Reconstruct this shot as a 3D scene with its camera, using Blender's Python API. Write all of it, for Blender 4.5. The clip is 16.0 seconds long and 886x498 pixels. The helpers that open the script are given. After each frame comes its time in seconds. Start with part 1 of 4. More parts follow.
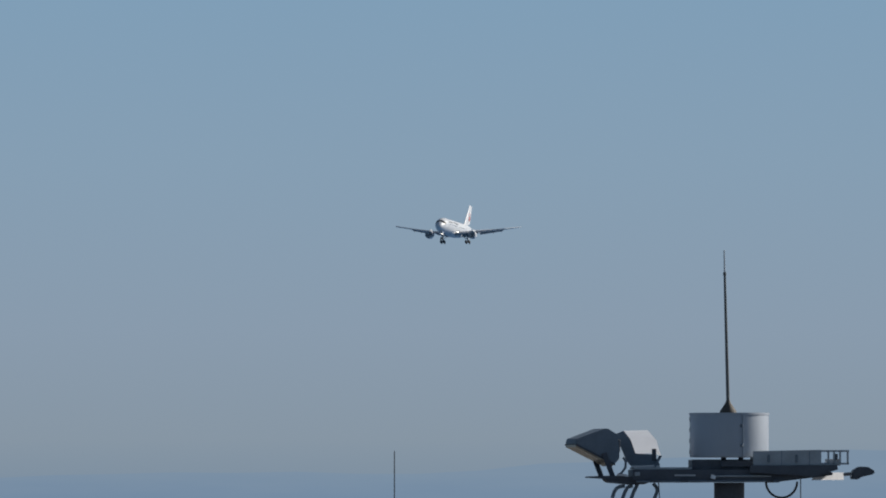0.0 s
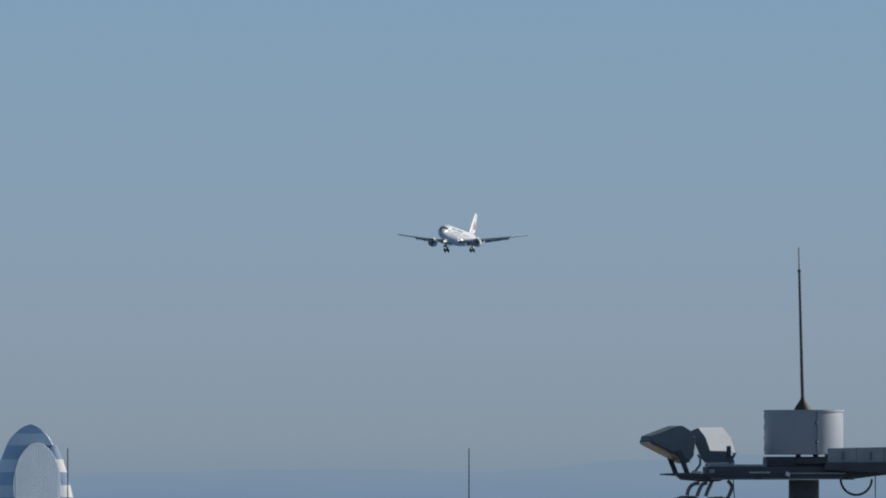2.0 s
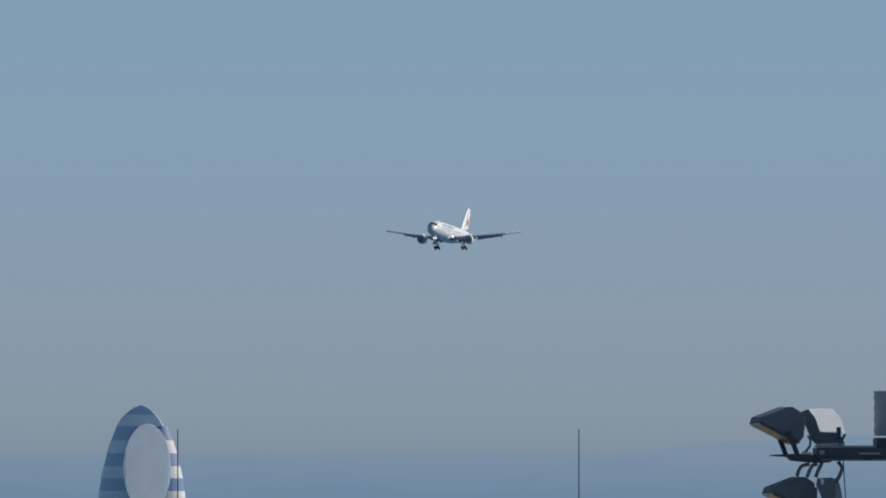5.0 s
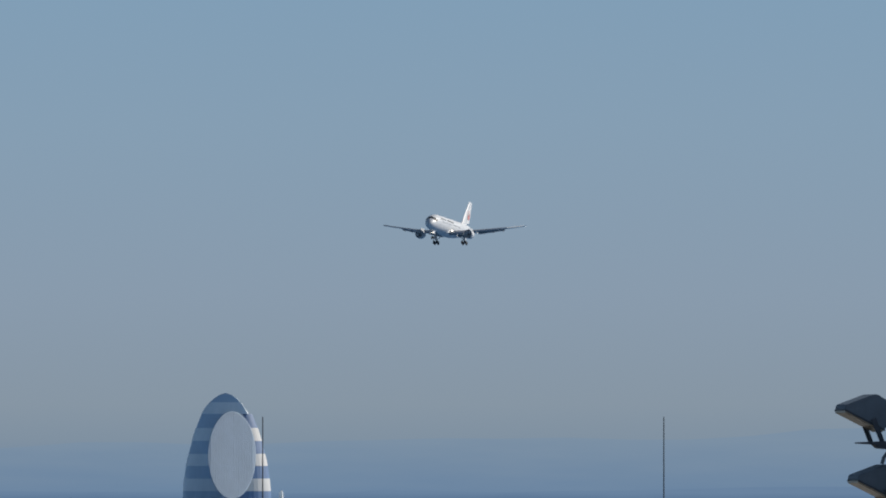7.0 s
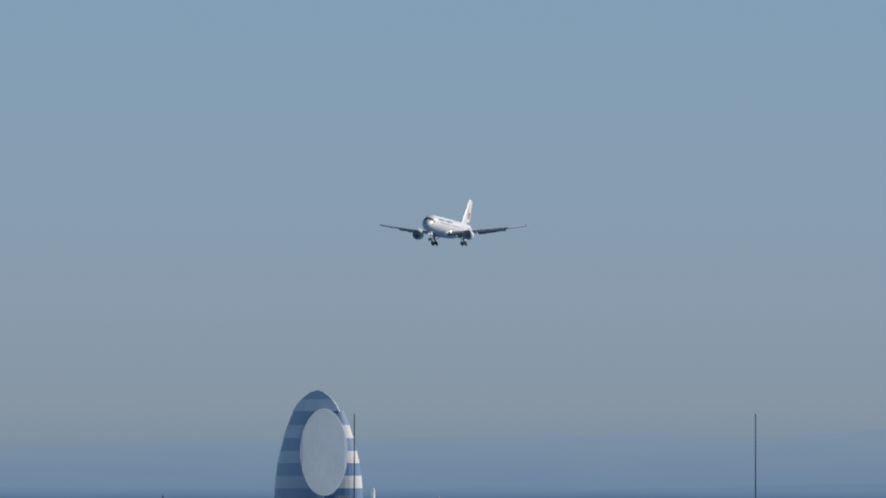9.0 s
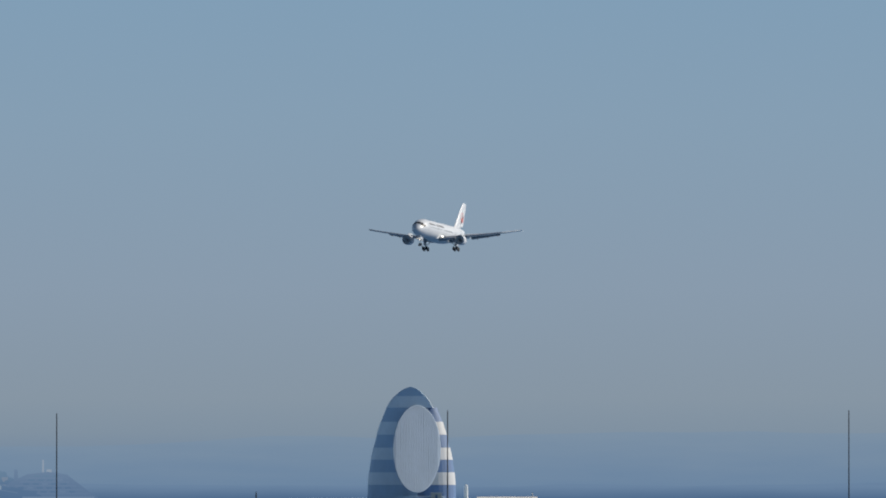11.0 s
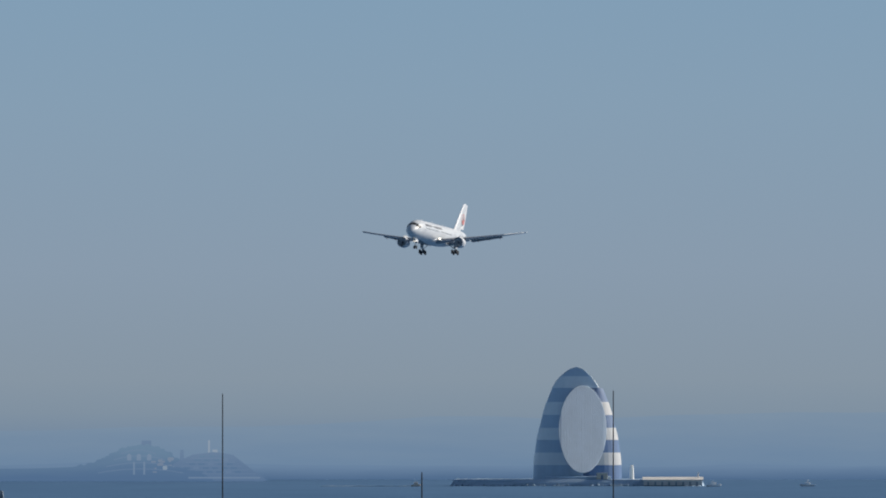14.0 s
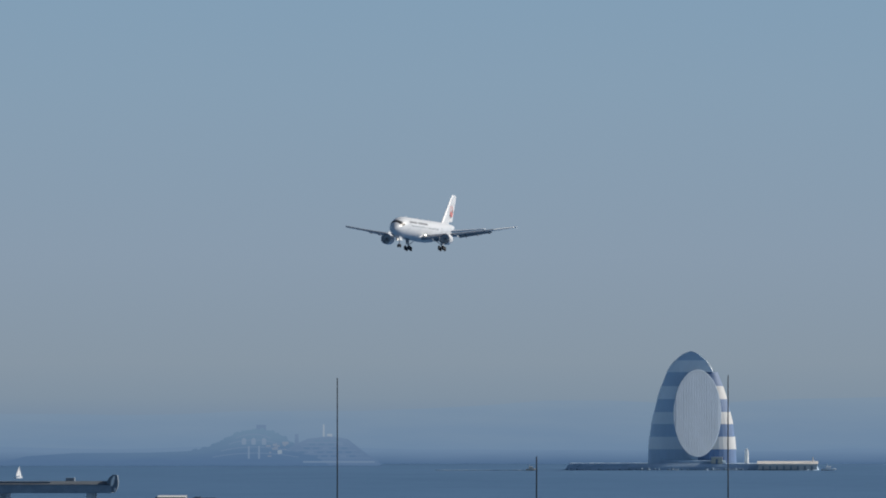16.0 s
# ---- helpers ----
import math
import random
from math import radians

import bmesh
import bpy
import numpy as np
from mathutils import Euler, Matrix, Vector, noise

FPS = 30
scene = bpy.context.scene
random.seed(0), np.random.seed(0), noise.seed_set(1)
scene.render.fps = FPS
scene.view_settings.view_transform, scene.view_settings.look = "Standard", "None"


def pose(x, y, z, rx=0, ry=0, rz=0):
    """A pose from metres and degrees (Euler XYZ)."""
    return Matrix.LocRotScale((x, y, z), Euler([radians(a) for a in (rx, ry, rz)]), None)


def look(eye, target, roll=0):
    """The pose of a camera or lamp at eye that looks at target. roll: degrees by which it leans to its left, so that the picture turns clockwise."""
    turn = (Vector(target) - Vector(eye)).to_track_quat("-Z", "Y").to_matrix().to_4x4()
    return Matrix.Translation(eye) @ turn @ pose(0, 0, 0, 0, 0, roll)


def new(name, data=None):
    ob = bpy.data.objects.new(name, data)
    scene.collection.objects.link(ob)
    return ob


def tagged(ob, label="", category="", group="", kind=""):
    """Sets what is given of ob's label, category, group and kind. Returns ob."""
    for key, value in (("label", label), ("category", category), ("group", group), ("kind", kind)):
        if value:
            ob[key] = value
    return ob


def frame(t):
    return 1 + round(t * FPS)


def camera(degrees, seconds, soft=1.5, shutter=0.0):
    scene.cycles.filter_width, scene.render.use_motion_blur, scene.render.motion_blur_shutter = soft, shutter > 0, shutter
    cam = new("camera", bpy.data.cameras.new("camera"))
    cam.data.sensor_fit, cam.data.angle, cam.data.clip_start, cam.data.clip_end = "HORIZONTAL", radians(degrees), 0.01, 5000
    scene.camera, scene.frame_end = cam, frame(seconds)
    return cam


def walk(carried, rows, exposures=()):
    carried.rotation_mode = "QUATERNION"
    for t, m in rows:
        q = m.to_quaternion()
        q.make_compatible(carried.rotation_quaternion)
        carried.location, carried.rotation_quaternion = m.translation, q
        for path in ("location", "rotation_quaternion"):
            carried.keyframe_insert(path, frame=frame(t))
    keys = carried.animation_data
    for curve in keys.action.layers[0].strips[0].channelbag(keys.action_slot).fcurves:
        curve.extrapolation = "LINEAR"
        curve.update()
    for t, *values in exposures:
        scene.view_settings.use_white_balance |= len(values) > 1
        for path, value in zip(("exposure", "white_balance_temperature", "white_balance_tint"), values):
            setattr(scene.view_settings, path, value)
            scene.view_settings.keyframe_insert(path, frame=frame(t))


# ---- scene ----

# A jet airliner on final approach, followed with a long lens from an airport terrace
# over a hazy bay. The camera stands still and pans. +Y is the way towards the bay.
EYE = (0.0, 0.0, 23.0)
cam = camera(5.3, 16.0, soft=1.9)

# seconds, degrees above the horizontal, degrees to the right of +Y
PAN = [(0.0, 1.4707, 2.6909), (0.5, 1.4369, 2.6064), (1.0, 1.4317, 2.5072), (1.5, 1.4520, 2.3647), (2.0, 1.4537, 2.2447), (2.5, 1.4352, 2.1365), (3.0,
       1.4014, 2.0217), (3.5, 1.3879, 1.9292), (4.0, 1.3708, 1.8360), (6.5, 1.2930, 1.1856), (7.0, 1.2660, 1.0788), (7.5, 1.2389, 0.9660), (8.0, 1.2423,
       0.8353), (8.5, 1.2491, 0.6730), (9.0, 1.2491, 0.5305), (9.5, 1.2594, 0.3954), (12.0, 1.1747, -0.3562), (12.5, 1.1512, -0.5329), (13.0, 1.1544,
       -0.6874), (13.5, 1.1512, -0.8598), (14.0, 1.1104, -1.0193), (14.5, 1.0766, -1.1615), (15.0, 1.0766, -1.2993), (15.5, 1.0665, -1.4894), (16.0, 1.0157,
       -1.7057)]
walk(cam, [(t, pose(*EYE, 90 + up, 0, -right)) for t, up, right in PAN])

# ---------------------------------------------------------------- light
SUN_ELEVATION, SUN_RIGHT = 29.0, 68.0      # degrees; right of +Y


def build_world():
    world = bpy.data.worlds.new("hazy_sky")
    scene.world = world
    world.use_nodes = True
    nt = world.node_tree
    nt.nodes.clear()
    out = nt.nodes.new("ShaderNodeOutputWorld")
    bg = nt.nodes.new("ShaderNodeBackground")
    sky = nt.nodes.new("ShaderNodeTexSky")
    sky.sky_type, sky.sun_disc = "NISHITA", False
    sky.sun_elevation, sky.sun_rotation = radians(SUN_ELEVATION), radians(SUN_RIGHT)
    sky.dust_density, sky.air_density, sky.ozone_density = 1.5, 1.0, 1.5
    dim = nt.nodes.new("ShaderNodeVectorMath")
    dim.operation = "SCALE"
    dim.inputs["Scale"].default_value = 0.06
    nt.links.new(sky.outputs[0], dim.inputs[0])
    # the haze layer over the bay, by the height above the horizon
    geo = nt.nodes.new("ShaderNodeTexCoord")
    sep = nt.nodes.new("ShaderNodeSeparateXYZ")
    nt.links.new(geo.outputs["Generated"], sep.inputs[0])
    span = nt.nodes.new("ShaderNodeMapRange")
    span.inputs["From Min"].default_value, span.inputs["From Max"].default_value = -0.006, 0.060
    nt.links.new(sep.outputs["Z"], span.inputs["Value"])
    ramp = nt.nodes.new("ShaderNodeValToRGB")
    stops = ramp.color_ramp.elements
    haze = [(0.0, (0.128, 0.208, 0.33)), (0.045, (0.145, 0.226, 0.34)), (0.085, (0.176, 0.25, 0.35)), (0.125, (0.215, 0.282, 0.357)), (0.18, (0.24, 0.304, 0.372)), (0.35, (0.249, 0.326, 0.416)), (0.62, (0.236, 0.342, 0.452)), (0.88, (0.215, 0.342, 0.473)), (1.0, (0.21, 0.34, 0.478))]
    while len(stops) < len(haze):
        stops.new(0.5)
    for stop, (at, colour) in zip(stops, haze):
        stop.position, stop.color = at, (*colour, 1)
    nt.links.new(span.outputs[0], ramp.inputs[0])
    rise = nt.nodes.new("ShaderNodeMapRange")
    rise.interpolation_type = "SMOOTHSTEP"
    rise.inputs["From Min"].default_value, rise.inputs["From Max"].default_value = 0.07, 0.40
    nt.links.new(sep.outputs["Z"], rise.inputs["Value"])
    mix = nt.nodes.new("ShaderNodeMix")
    mix.data_type = "RGBA"
    nt.links.new(rise.outputs[0], mix.inputs["Factor"])
    nt.links.new(ramp.outputs[0], mix.inputs["A"])
    nt.links.new(dim.outputs[0], mix.inputs["B"])
    nt.links.new(mix.outputs["Result"], bg.inputs["Color"])
    nt.links.new(bg.outputs[0], out.inputs["Surface"])


build_world()
sun = new("sun", bpy.data.lights.new("sun", "SUN"))
sun.data.energy, sun.data.angle, sun.data.color = 4.7, radians(0.5), (1.0, 0.93, 0.83)
e, a = radians(SUN_ELEVATION), radians(SUN_RIGHT)
sun.matrix_world = look((math.sin(a) * math.cos(e) * 300, math.cos(a) * math.cos(e) * 300, math.sin(e) * 300 + 20), (0, 0, 20))
scene.view_settings.exposure = 0.0

# ---------------------------------------------------------------- materials


def material(name, base, rough=0.5, metal=0.0, vary=0.12, scale=2.0, bump=0.0, bump_scale=30.0, specular=0.5, streak=(1, 1, 1), coat=0.0):
    """Principled paint with stains at two scales and a fine relief; scale is in features per metre."""
    m = bpy.data.materials.new(name)
    m.use_nodes = True
    nt = m.node_tree
    p = nt.nodes["Principled BSDF"]
    p.inputs["Metallic"].default_value = metal
    p.inputs["Specular IOR Level"].default_value = specular
    p.inputs["Coat Weight"].default_value = coat
    tc = nt.nodes.new("ShaderNodeTexCoord")
    mp = nt.nodes.new("ShaderNodeMapping")
    mp.inputs["Scale"].default_value = streak
    nt.links.new(tc.outputs["Object"], mp.inputs["Vector"])
    mixed = None
    for k, (s, w) in enumerate(((scale, 0.65), (scale * 9, 0.35))):
        n = nt.nodes.new("ShaderNodeTexNoise")
        n.inputs["Scale"].default_value, n.inputs["Detail"].default_value = s, 4
        nt.links.new(mp.outputs[0], n.inputs["Vector"])
        mul = nt.nodes.new("ShaderNodeMath")
        mul.operation = "MULTIPLY_ADD"
        mul.inputs[1].default_value = w
        nt.links.new(n.outputs["Fac"], mul.inputs[0])
        if mixed:
            nt.links.new(mixed.outputs[0], mul.inputs[2])
        else:
            mul.inputs[2].default_value = 0.0
        mixed = mul
    val = nt.nodes.new("ShaderNodeMapRange")
    val.inputs["From Min"].default_value, val.inputs["From Max"].default_value = 0.3, 0.7
    val.inputs["To Min"].default_value, val.inputs["To Max"].default_value = 1 - vary, 1 + vary
    nt.links.new(mixed.outputs[0], val.inputs["Value"])
    mulc = nt.nodes.new("ShaderNodeVectorMath")
    mulc.operation = "SCALE"
    mulc.inputs[0].default_value = base
    nt.links.new(val.outputs[0], mulc.inputs["Scale"])
    nt.links.new(mulc.outputs[0], p.inputs["Base Color"])
    ro = nt.nodes.new("ShaderNodeMapRange")
    ro.inputs["To Min"].default_value, ro.inputs["To Max"].default_value = max(0.02, rough - 0.08), min(1, rough + 0.08)
    nt.links.new(mixed.outputs[0], ro.inputs["Value"])
    nt.links.new(ro.outputs[0], p.inputs["Roughness"])
    if bump:
        n = nt.nodes.new("ShaderNodeTexNoise")
        n.inputs["Scale"].default_value = bump_scale
        nt.links.new(mp.outputs[0], n.inputs["Vector"])
        b = nt.nodes.new("ShaderNodeBump")
        b.inputs["Strength"].default_value, b.inputs["Distance"].default_value = bump, 0.2 / bump_scale
        nt.links.new(n.outputs["Fac"], b.inputs["Height"])
        nt.links.new(b.outputs[0], p.inputs["Normal"])
    return m


def glow(name, colour, strength):
    m = bpy.data.materials.new(name)
    m.use_nodes = True
    p = m.node_tree.nodes["Principled BSDF"]
    p.inputs["Base Color"].default_value = (*colour, 1)
    p.inputs["Emission Color"].default_value = (*colour, 1)
    p.inputs["Emission Strength"].default_value = strength
    return m


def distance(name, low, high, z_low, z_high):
    """A plain glowing backdrop: haze over land many kilometres off, painted as emission."""
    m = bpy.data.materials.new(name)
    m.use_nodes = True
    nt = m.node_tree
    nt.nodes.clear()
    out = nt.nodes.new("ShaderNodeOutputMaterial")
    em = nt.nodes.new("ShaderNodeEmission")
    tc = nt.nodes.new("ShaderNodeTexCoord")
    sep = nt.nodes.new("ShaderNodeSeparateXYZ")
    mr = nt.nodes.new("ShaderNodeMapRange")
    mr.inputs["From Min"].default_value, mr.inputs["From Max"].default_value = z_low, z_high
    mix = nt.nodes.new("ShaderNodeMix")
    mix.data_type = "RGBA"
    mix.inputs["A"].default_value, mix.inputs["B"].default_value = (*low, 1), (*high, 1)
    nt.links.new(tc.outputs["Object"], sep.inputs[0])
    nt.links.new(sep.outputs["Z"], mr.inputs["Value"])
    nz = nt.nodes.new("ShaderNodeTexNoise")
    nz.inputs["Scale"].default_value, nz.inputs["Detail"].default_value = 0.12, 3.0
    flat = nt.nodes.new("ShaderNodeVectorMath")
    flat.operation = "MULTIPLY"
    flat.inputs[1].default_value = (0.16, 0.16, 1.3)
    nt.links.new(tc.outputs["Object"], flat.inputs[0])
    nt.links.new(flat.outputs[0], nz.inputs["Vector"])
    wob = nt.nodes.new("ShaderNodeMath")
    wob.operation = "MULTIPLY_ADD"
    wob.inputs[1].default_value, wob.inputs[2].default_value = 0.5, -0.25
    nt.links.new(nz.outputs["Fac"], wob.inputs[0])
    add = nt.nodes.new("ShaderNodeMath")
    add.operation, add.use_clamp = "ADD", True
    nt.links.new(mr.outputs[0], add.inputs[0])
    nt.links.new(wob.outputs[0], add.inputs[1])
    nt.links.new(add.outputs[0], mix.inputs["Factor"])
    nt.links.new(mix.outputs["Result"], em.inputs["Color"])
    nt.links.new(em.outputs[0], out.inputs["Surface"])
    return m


M = {
    "white": material("white_aircraft_paint", (0.56, 0.59, 0.63), 0.38, vary=0.07, scale=0.25),
    "grey_wing": material("grey_wing_paint", (0.215, 0.24, 0.27), 0.5, vary=0.10, scale=0.4, specular=0.3),
    "light_wing": material("light_grey_panel_paint", (0.76, 0.79, 0.81), 0.45, vary=0.08, scale=0.4),
    "bare_metal": material("polished_leading_edge_metal", (0.62, 0.63, 0.65), 0.28, metal=0.9, vary=0.06, scale=0.8),
    "dark_metal": material("dark_gear_steel", (0.17, 0.18, 0.20), 0.5, metal=0.4, vary=0.2, scale=3),
    "gear_paint": material("pale_grey_gear_paint", (0.42, 0.43, 0.44), 0.45, vary=0.12, scale=3),
    "tyre": material("tyre_rubber", (0.045, 0.048, 0.054), 0.85, vary=0.2, scale=6, specular=0.2),
    "fan": material("titanium_fan_blades", (0.62, 0.64, 0.67), 0.5, metal=0.0, vary=0.15, scale=4),
    "duct": material("pale_inlet_duct", (0.72, 0.74, 0.76), 0.55, vary=0.12, scale=2),
    "cockpit": material("dark_cockpit_glass", (0.012, 0.014, 0.018), 0.38, vary=0.1, scale=2, specular=0.12),
    "cabin": material("cabin_window_glass", (0.26, 0.28, 0.31), 0.25, vary=0.1, scale=2),
    "title": material("charcoal_title_paint", (0.10, 0.105, 0.12), 0.4, vary=0.1, scale=1),
    "seam": material("grey_door_seam", (0.42, 0.43, 0.45), 0.5, vary=0.1, scale=1),
    "red": material("red_tail_emblem_paint", (0.58, 0.21, 0.20), 0.4, vary=0.08, scale=0.5),
    "lamp_glow": glow("lit_landing_lamp", (1.0, 0.90, 0.74), 5.0),
    # tower paints: blue paled by painted haze, second pair tinted as sunlit copies
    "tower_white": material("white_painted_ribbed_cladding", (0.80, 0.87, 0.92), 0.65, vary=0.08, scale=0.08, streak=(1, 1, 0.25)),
    "tower_blue": material("haze_paled_blue_ribbed_cladding", (0.47, 0.61, 0.75), 0.65, vary=0.10, scale=0.08, streak=(1, 1, 0.25)),
    "tower_blue_lit": material("sunlit_blue_ribbed_cladding", (0.072, 0.142, 0.28), 0.65, vary=0.10, scale=0.08, streak=(1, 1, 0.25)),
    "tower_white_lit": material("sunlit_white_ribbed_cladding", (0.45, 0.465, 0.48), 0.65, vary=0.10, scale=0.08, streak=(1, 1, 0.25)),
    # oval face: distance haze is mixed into this blue-grey base
    "tower_face": material("haze_tinted_slatted_face", (0.41, 0.51, 0.62), 0.6, vary=0.09, scale=0.1, streak=(1, 1, 0.2)),
    # islet stone tinted blue, so its base colour carries the haze
    "islet": material("haze_tinted_revetment_stone", (0.38, 0.50, 0.63), 0.9, vary=0.12, scale=0.1, specular=0.2),
    "reef": material("dark_blue_armour_stone", (0.24, 0.33, 0.43), 0.85, vary=0.2, scale=0.3, specular=0.2),
    "quay": material("pale_sunlit_concrete", (0.62, 0.60, 0.57), 0.8, vary=0.14, scale=0.25),
    "plaster": material("cream_plaster", (0.62, 0.56, 0.46), 0.75, vary=0.1, scale=0.6),
    "white_post": material("white_painted_steel", (0.78, 0.78, 0.76), 0.5, vary=0.06, scale=1.0),
    # far island colours glow, with the haze mixed into each
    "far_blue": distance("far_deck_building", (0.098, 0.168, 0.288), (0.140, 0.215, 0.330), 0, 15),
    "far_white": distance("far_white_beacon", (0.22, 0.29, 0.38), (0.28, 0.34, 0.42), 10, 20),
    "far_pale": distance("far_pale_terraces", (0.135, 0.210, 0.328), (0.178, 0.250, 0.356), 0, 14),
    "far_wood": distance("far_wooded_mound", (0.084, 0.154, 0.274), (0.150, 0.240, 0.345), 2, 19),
    "far_lit_slope": distance("far_sunlit_slope_tone", (0.140, 0.200, 0.302), (0.178, 0.236, 0.328), 3, 12),
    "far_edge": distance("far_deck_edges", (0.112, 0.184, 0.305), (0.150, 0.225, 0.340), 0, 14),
    "dark_window": material("dark_window_band", (0.13, 0.19, 0.29), 0.5, vary=0.1, scale=0.2),
    "galv": material("weathered_grey_galvanised_steel", (0.31, 0.35, 0.39), 0.55, metal=0.1, vary=0.18, scale=5, bump=0.15, bump_scale=60),
    "dark_steel": material("dark_painted_steel", (0.078, 0.092, 0.115), 0.6, metal=0.1, vary=0.25, scale=6, bump=0.15, bump_scale=60, specular=0.3),
    "drum": material("satin_grey_painted_sheet", (0.335, 0.38, 0.445), 0.50, metal=0.3, vary=0.05, scale=3, streak=(1, 1, 0.3), bump=0.04, bump_scale=20),
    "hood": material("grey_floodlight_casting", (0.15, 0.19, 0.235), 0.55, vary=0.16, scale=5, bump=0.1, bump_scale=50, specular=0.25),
    # the same casting with sunlight put into its colour
    "hood_lit": material("sunlit_floodlight_casting", (0.74, 0.775, 0.82), 0.5, vary=0.06, scale=5),
    "lens": material("amber_prismatic_lamp_glass", (0.52, 0.42, 0.30), 0.25, vary=0.2, scale=14, bump=0.4, bump_scale=70),
    "plate": material("pale_grey_painted_plate", (0.48, 0.50, 0.53), 0.55, vary=0.12, scale=5),
    "bronze": material("weathered_bronze_cone", (0.050, 0.047, 0.042), 0.7, metal=0.0, vary=0.2, scale=12),
    "rod": material("dark_weathered_rod", (0.105, 0.116, 0.122), 0.6, vary=0.2, scale=6, specular=0.25),
    "roof_rod": material("dark_painted_rod", (0.018, 0.022, 0.029), 0.6, vary=0.2, scale=6, specular=0.25),
    "rubber": material("black_cable_rubber", (0.03, 0.03, 0.033), 0.7, vary=0.15, scale=8),
    "pier": material("weathered_pier_concrete", (0.23, 0.28, 0.34), 0.85, vary=0.22, scale=0.5, bump=0.4, bump_scale=4),
    "pier_pale": material("pale_pier_concrete", (0.52, 0.54, 0.56), 0.8, vary=0.18, scale=0.6),
    "kerb": material("stained_kerb_concrete", (0.095, 0.118, 0.145), 0.9, vary=0.3, scale=0.35, streak=(1, 3, 1), bump=0.4, bump_scale=3),
    "boat_white": material("white_boat_hull", (0.86, 0.87, 0.88), 0.45, vary=0.06, scale=1),
    "boat_orange": material("faded_cream_boat_paint", (0.60, 0.52, 0.44), 0.5, vary=0.1, scale=1),
    "sail": material("white_sailcloth", (0.70, 0.72, 0.74), 0.8, vary=0.05, scale=0.6),
    "ground": material("dark_apron_asphalt", (0.085, 0.085, 0.088), 0.85, vary=0.15, scale=0.1, bump=0.3, bump_scale=3),
    "roof": material("dark_roof_membrane", (0.10, 0.105, 0.11), 0.85, vary=0.15, scale=0.3, bump=0.2, bump_scale=5),
}


def water_material():
    m = bpy.data.materials.new("wind_ruffled_sea_water")
    m.use_nodes = True
    nt = m.node_tree
    p = nt.nodes["Principled BSDF"]
    p.inputs["Roughness"].default_value = 0.55
    p.inputs["Specular IOR Level"].default_value = 0.05
    tc = nt.nodes.new("ShaderNodeTexCoord")
    total = None
    for sx, sy, w in ((0.004, 0.0016, 0.45), (0.03, 0.008, 0.35), (0.25, 0.06, 0.2)):
        mp = nt.nodes.new("ShaderNodeMapping")
        mp.inputs["Scale"].default_value = (sx, sy, 1)
        nt.links.new(tc.outputs["Object"], mp.inputs["Vector"])
        n = nt.nodes.new("ShaderNodeTexNoise")
        n.inputs["Scale"].default_value, n.inputs["Detail"].default_value = 1.0, 3
        nt.links.new(mp.outputs[0], n.inputs["Vector"])
        k = nt.nodes.new("ShaderNodeMath")
        k.operation = "MULTIPLY_ADD"
        k.inputs[1].default_value, k.inputs[2].default_value = w, 0.0
        nt.links.new(n.outputs["Fac"], k.inputs[0])
        if total:
            nt.links.new(total.outputs[0], k.inputs[2])
        total = k
    ramp = nt.nodes.new("ShaderNodeValToRGB")
    ramp.color_ramp.elements[0].position, ramp.color_ramp.elements[0].color = 0.35, (0.058, 0.129, 0.240, 1)
    ramp.color_ramp.elements[1].position, ramp.color_ramp.elements[1].color = 0.65, (0.082, 0.165, 0.292, 1)
    nt.links.new(total.outputs[0], ramp.inputs[0])
    nt.links.new(ramp.outputs[0], p.inputs["Base Color"])
    b = nt.nodes.new("ShaderNodeBump")
    b.inputs["Strength"].default_value, b.inputs["Distance"].default_value = 0.35, 0.6
    nt.links.new(total.outputs[0], b.inputs["Height"])
    nt.links.new(b.outputs[0], p.inputs["Normal"])
    return m


M["water"] = water_material()

# ---------------------------------------------------------------- mesh helpers


def mesh_from(name, bm, mat, smooth=False):
    bmesh.ops.recalc_face_normals(bm, faces=bm.faces)
    me = bpy.data.meshes.new(name)
    bm.to_mesh(me)
    bm.free()
    me.materials.append(mat)
    if smooth:
        me.polygons.foreach_set("use_smooth", [True] * len(me.polygons))
        me.set_sharp_from_angle(angle=radians(38))
    return me


def part(name, bm, mat, parent=None, label="", smooth=False, at=None):
    ob = new(name, mesh_from(name, bm, mat, smooth))
    if parent is not None:
        ob.parent = parent
    if at is not None:
        ob.matrix_basis = at
    return tagged(ob, label)


def thing(name, label, category, at=(0, 0, 0), turn=(0, 0, 0), group="", kind=""):
    ob = new(name)
    ob.empty_display_size = 0.5
    ob.matrix_basis = pose(*at, *turn)
    return tagged(ob, label, category, group, kind)


def box(x0, x1, y0, y1, z0, z1, bevel=0.0, bm=None):
    bm = bm or bmesh.new()
    vs = [bm.verts.new((x, y, z)) for z in (z0, z1) for y in (y0, y1) for x in (x0, x1)]
    faces = [bm.faces.new([vs[i] for i in q]) for q in ((0, 2, 3, 1), (4, 5, 7, 6), (0, 1, 5, 4), (2, 6, 7, 3), (0, 4, 6, 2), (1, 3, 7, 5))]
    if bevel:
        edges = list({ed for fa in faces for ed in fa.edges})
        bmesh.ops.bevel(bm, geom=edges, offset=bevel, segments=2, affect="EDGES", profile=0.5)
    return bm


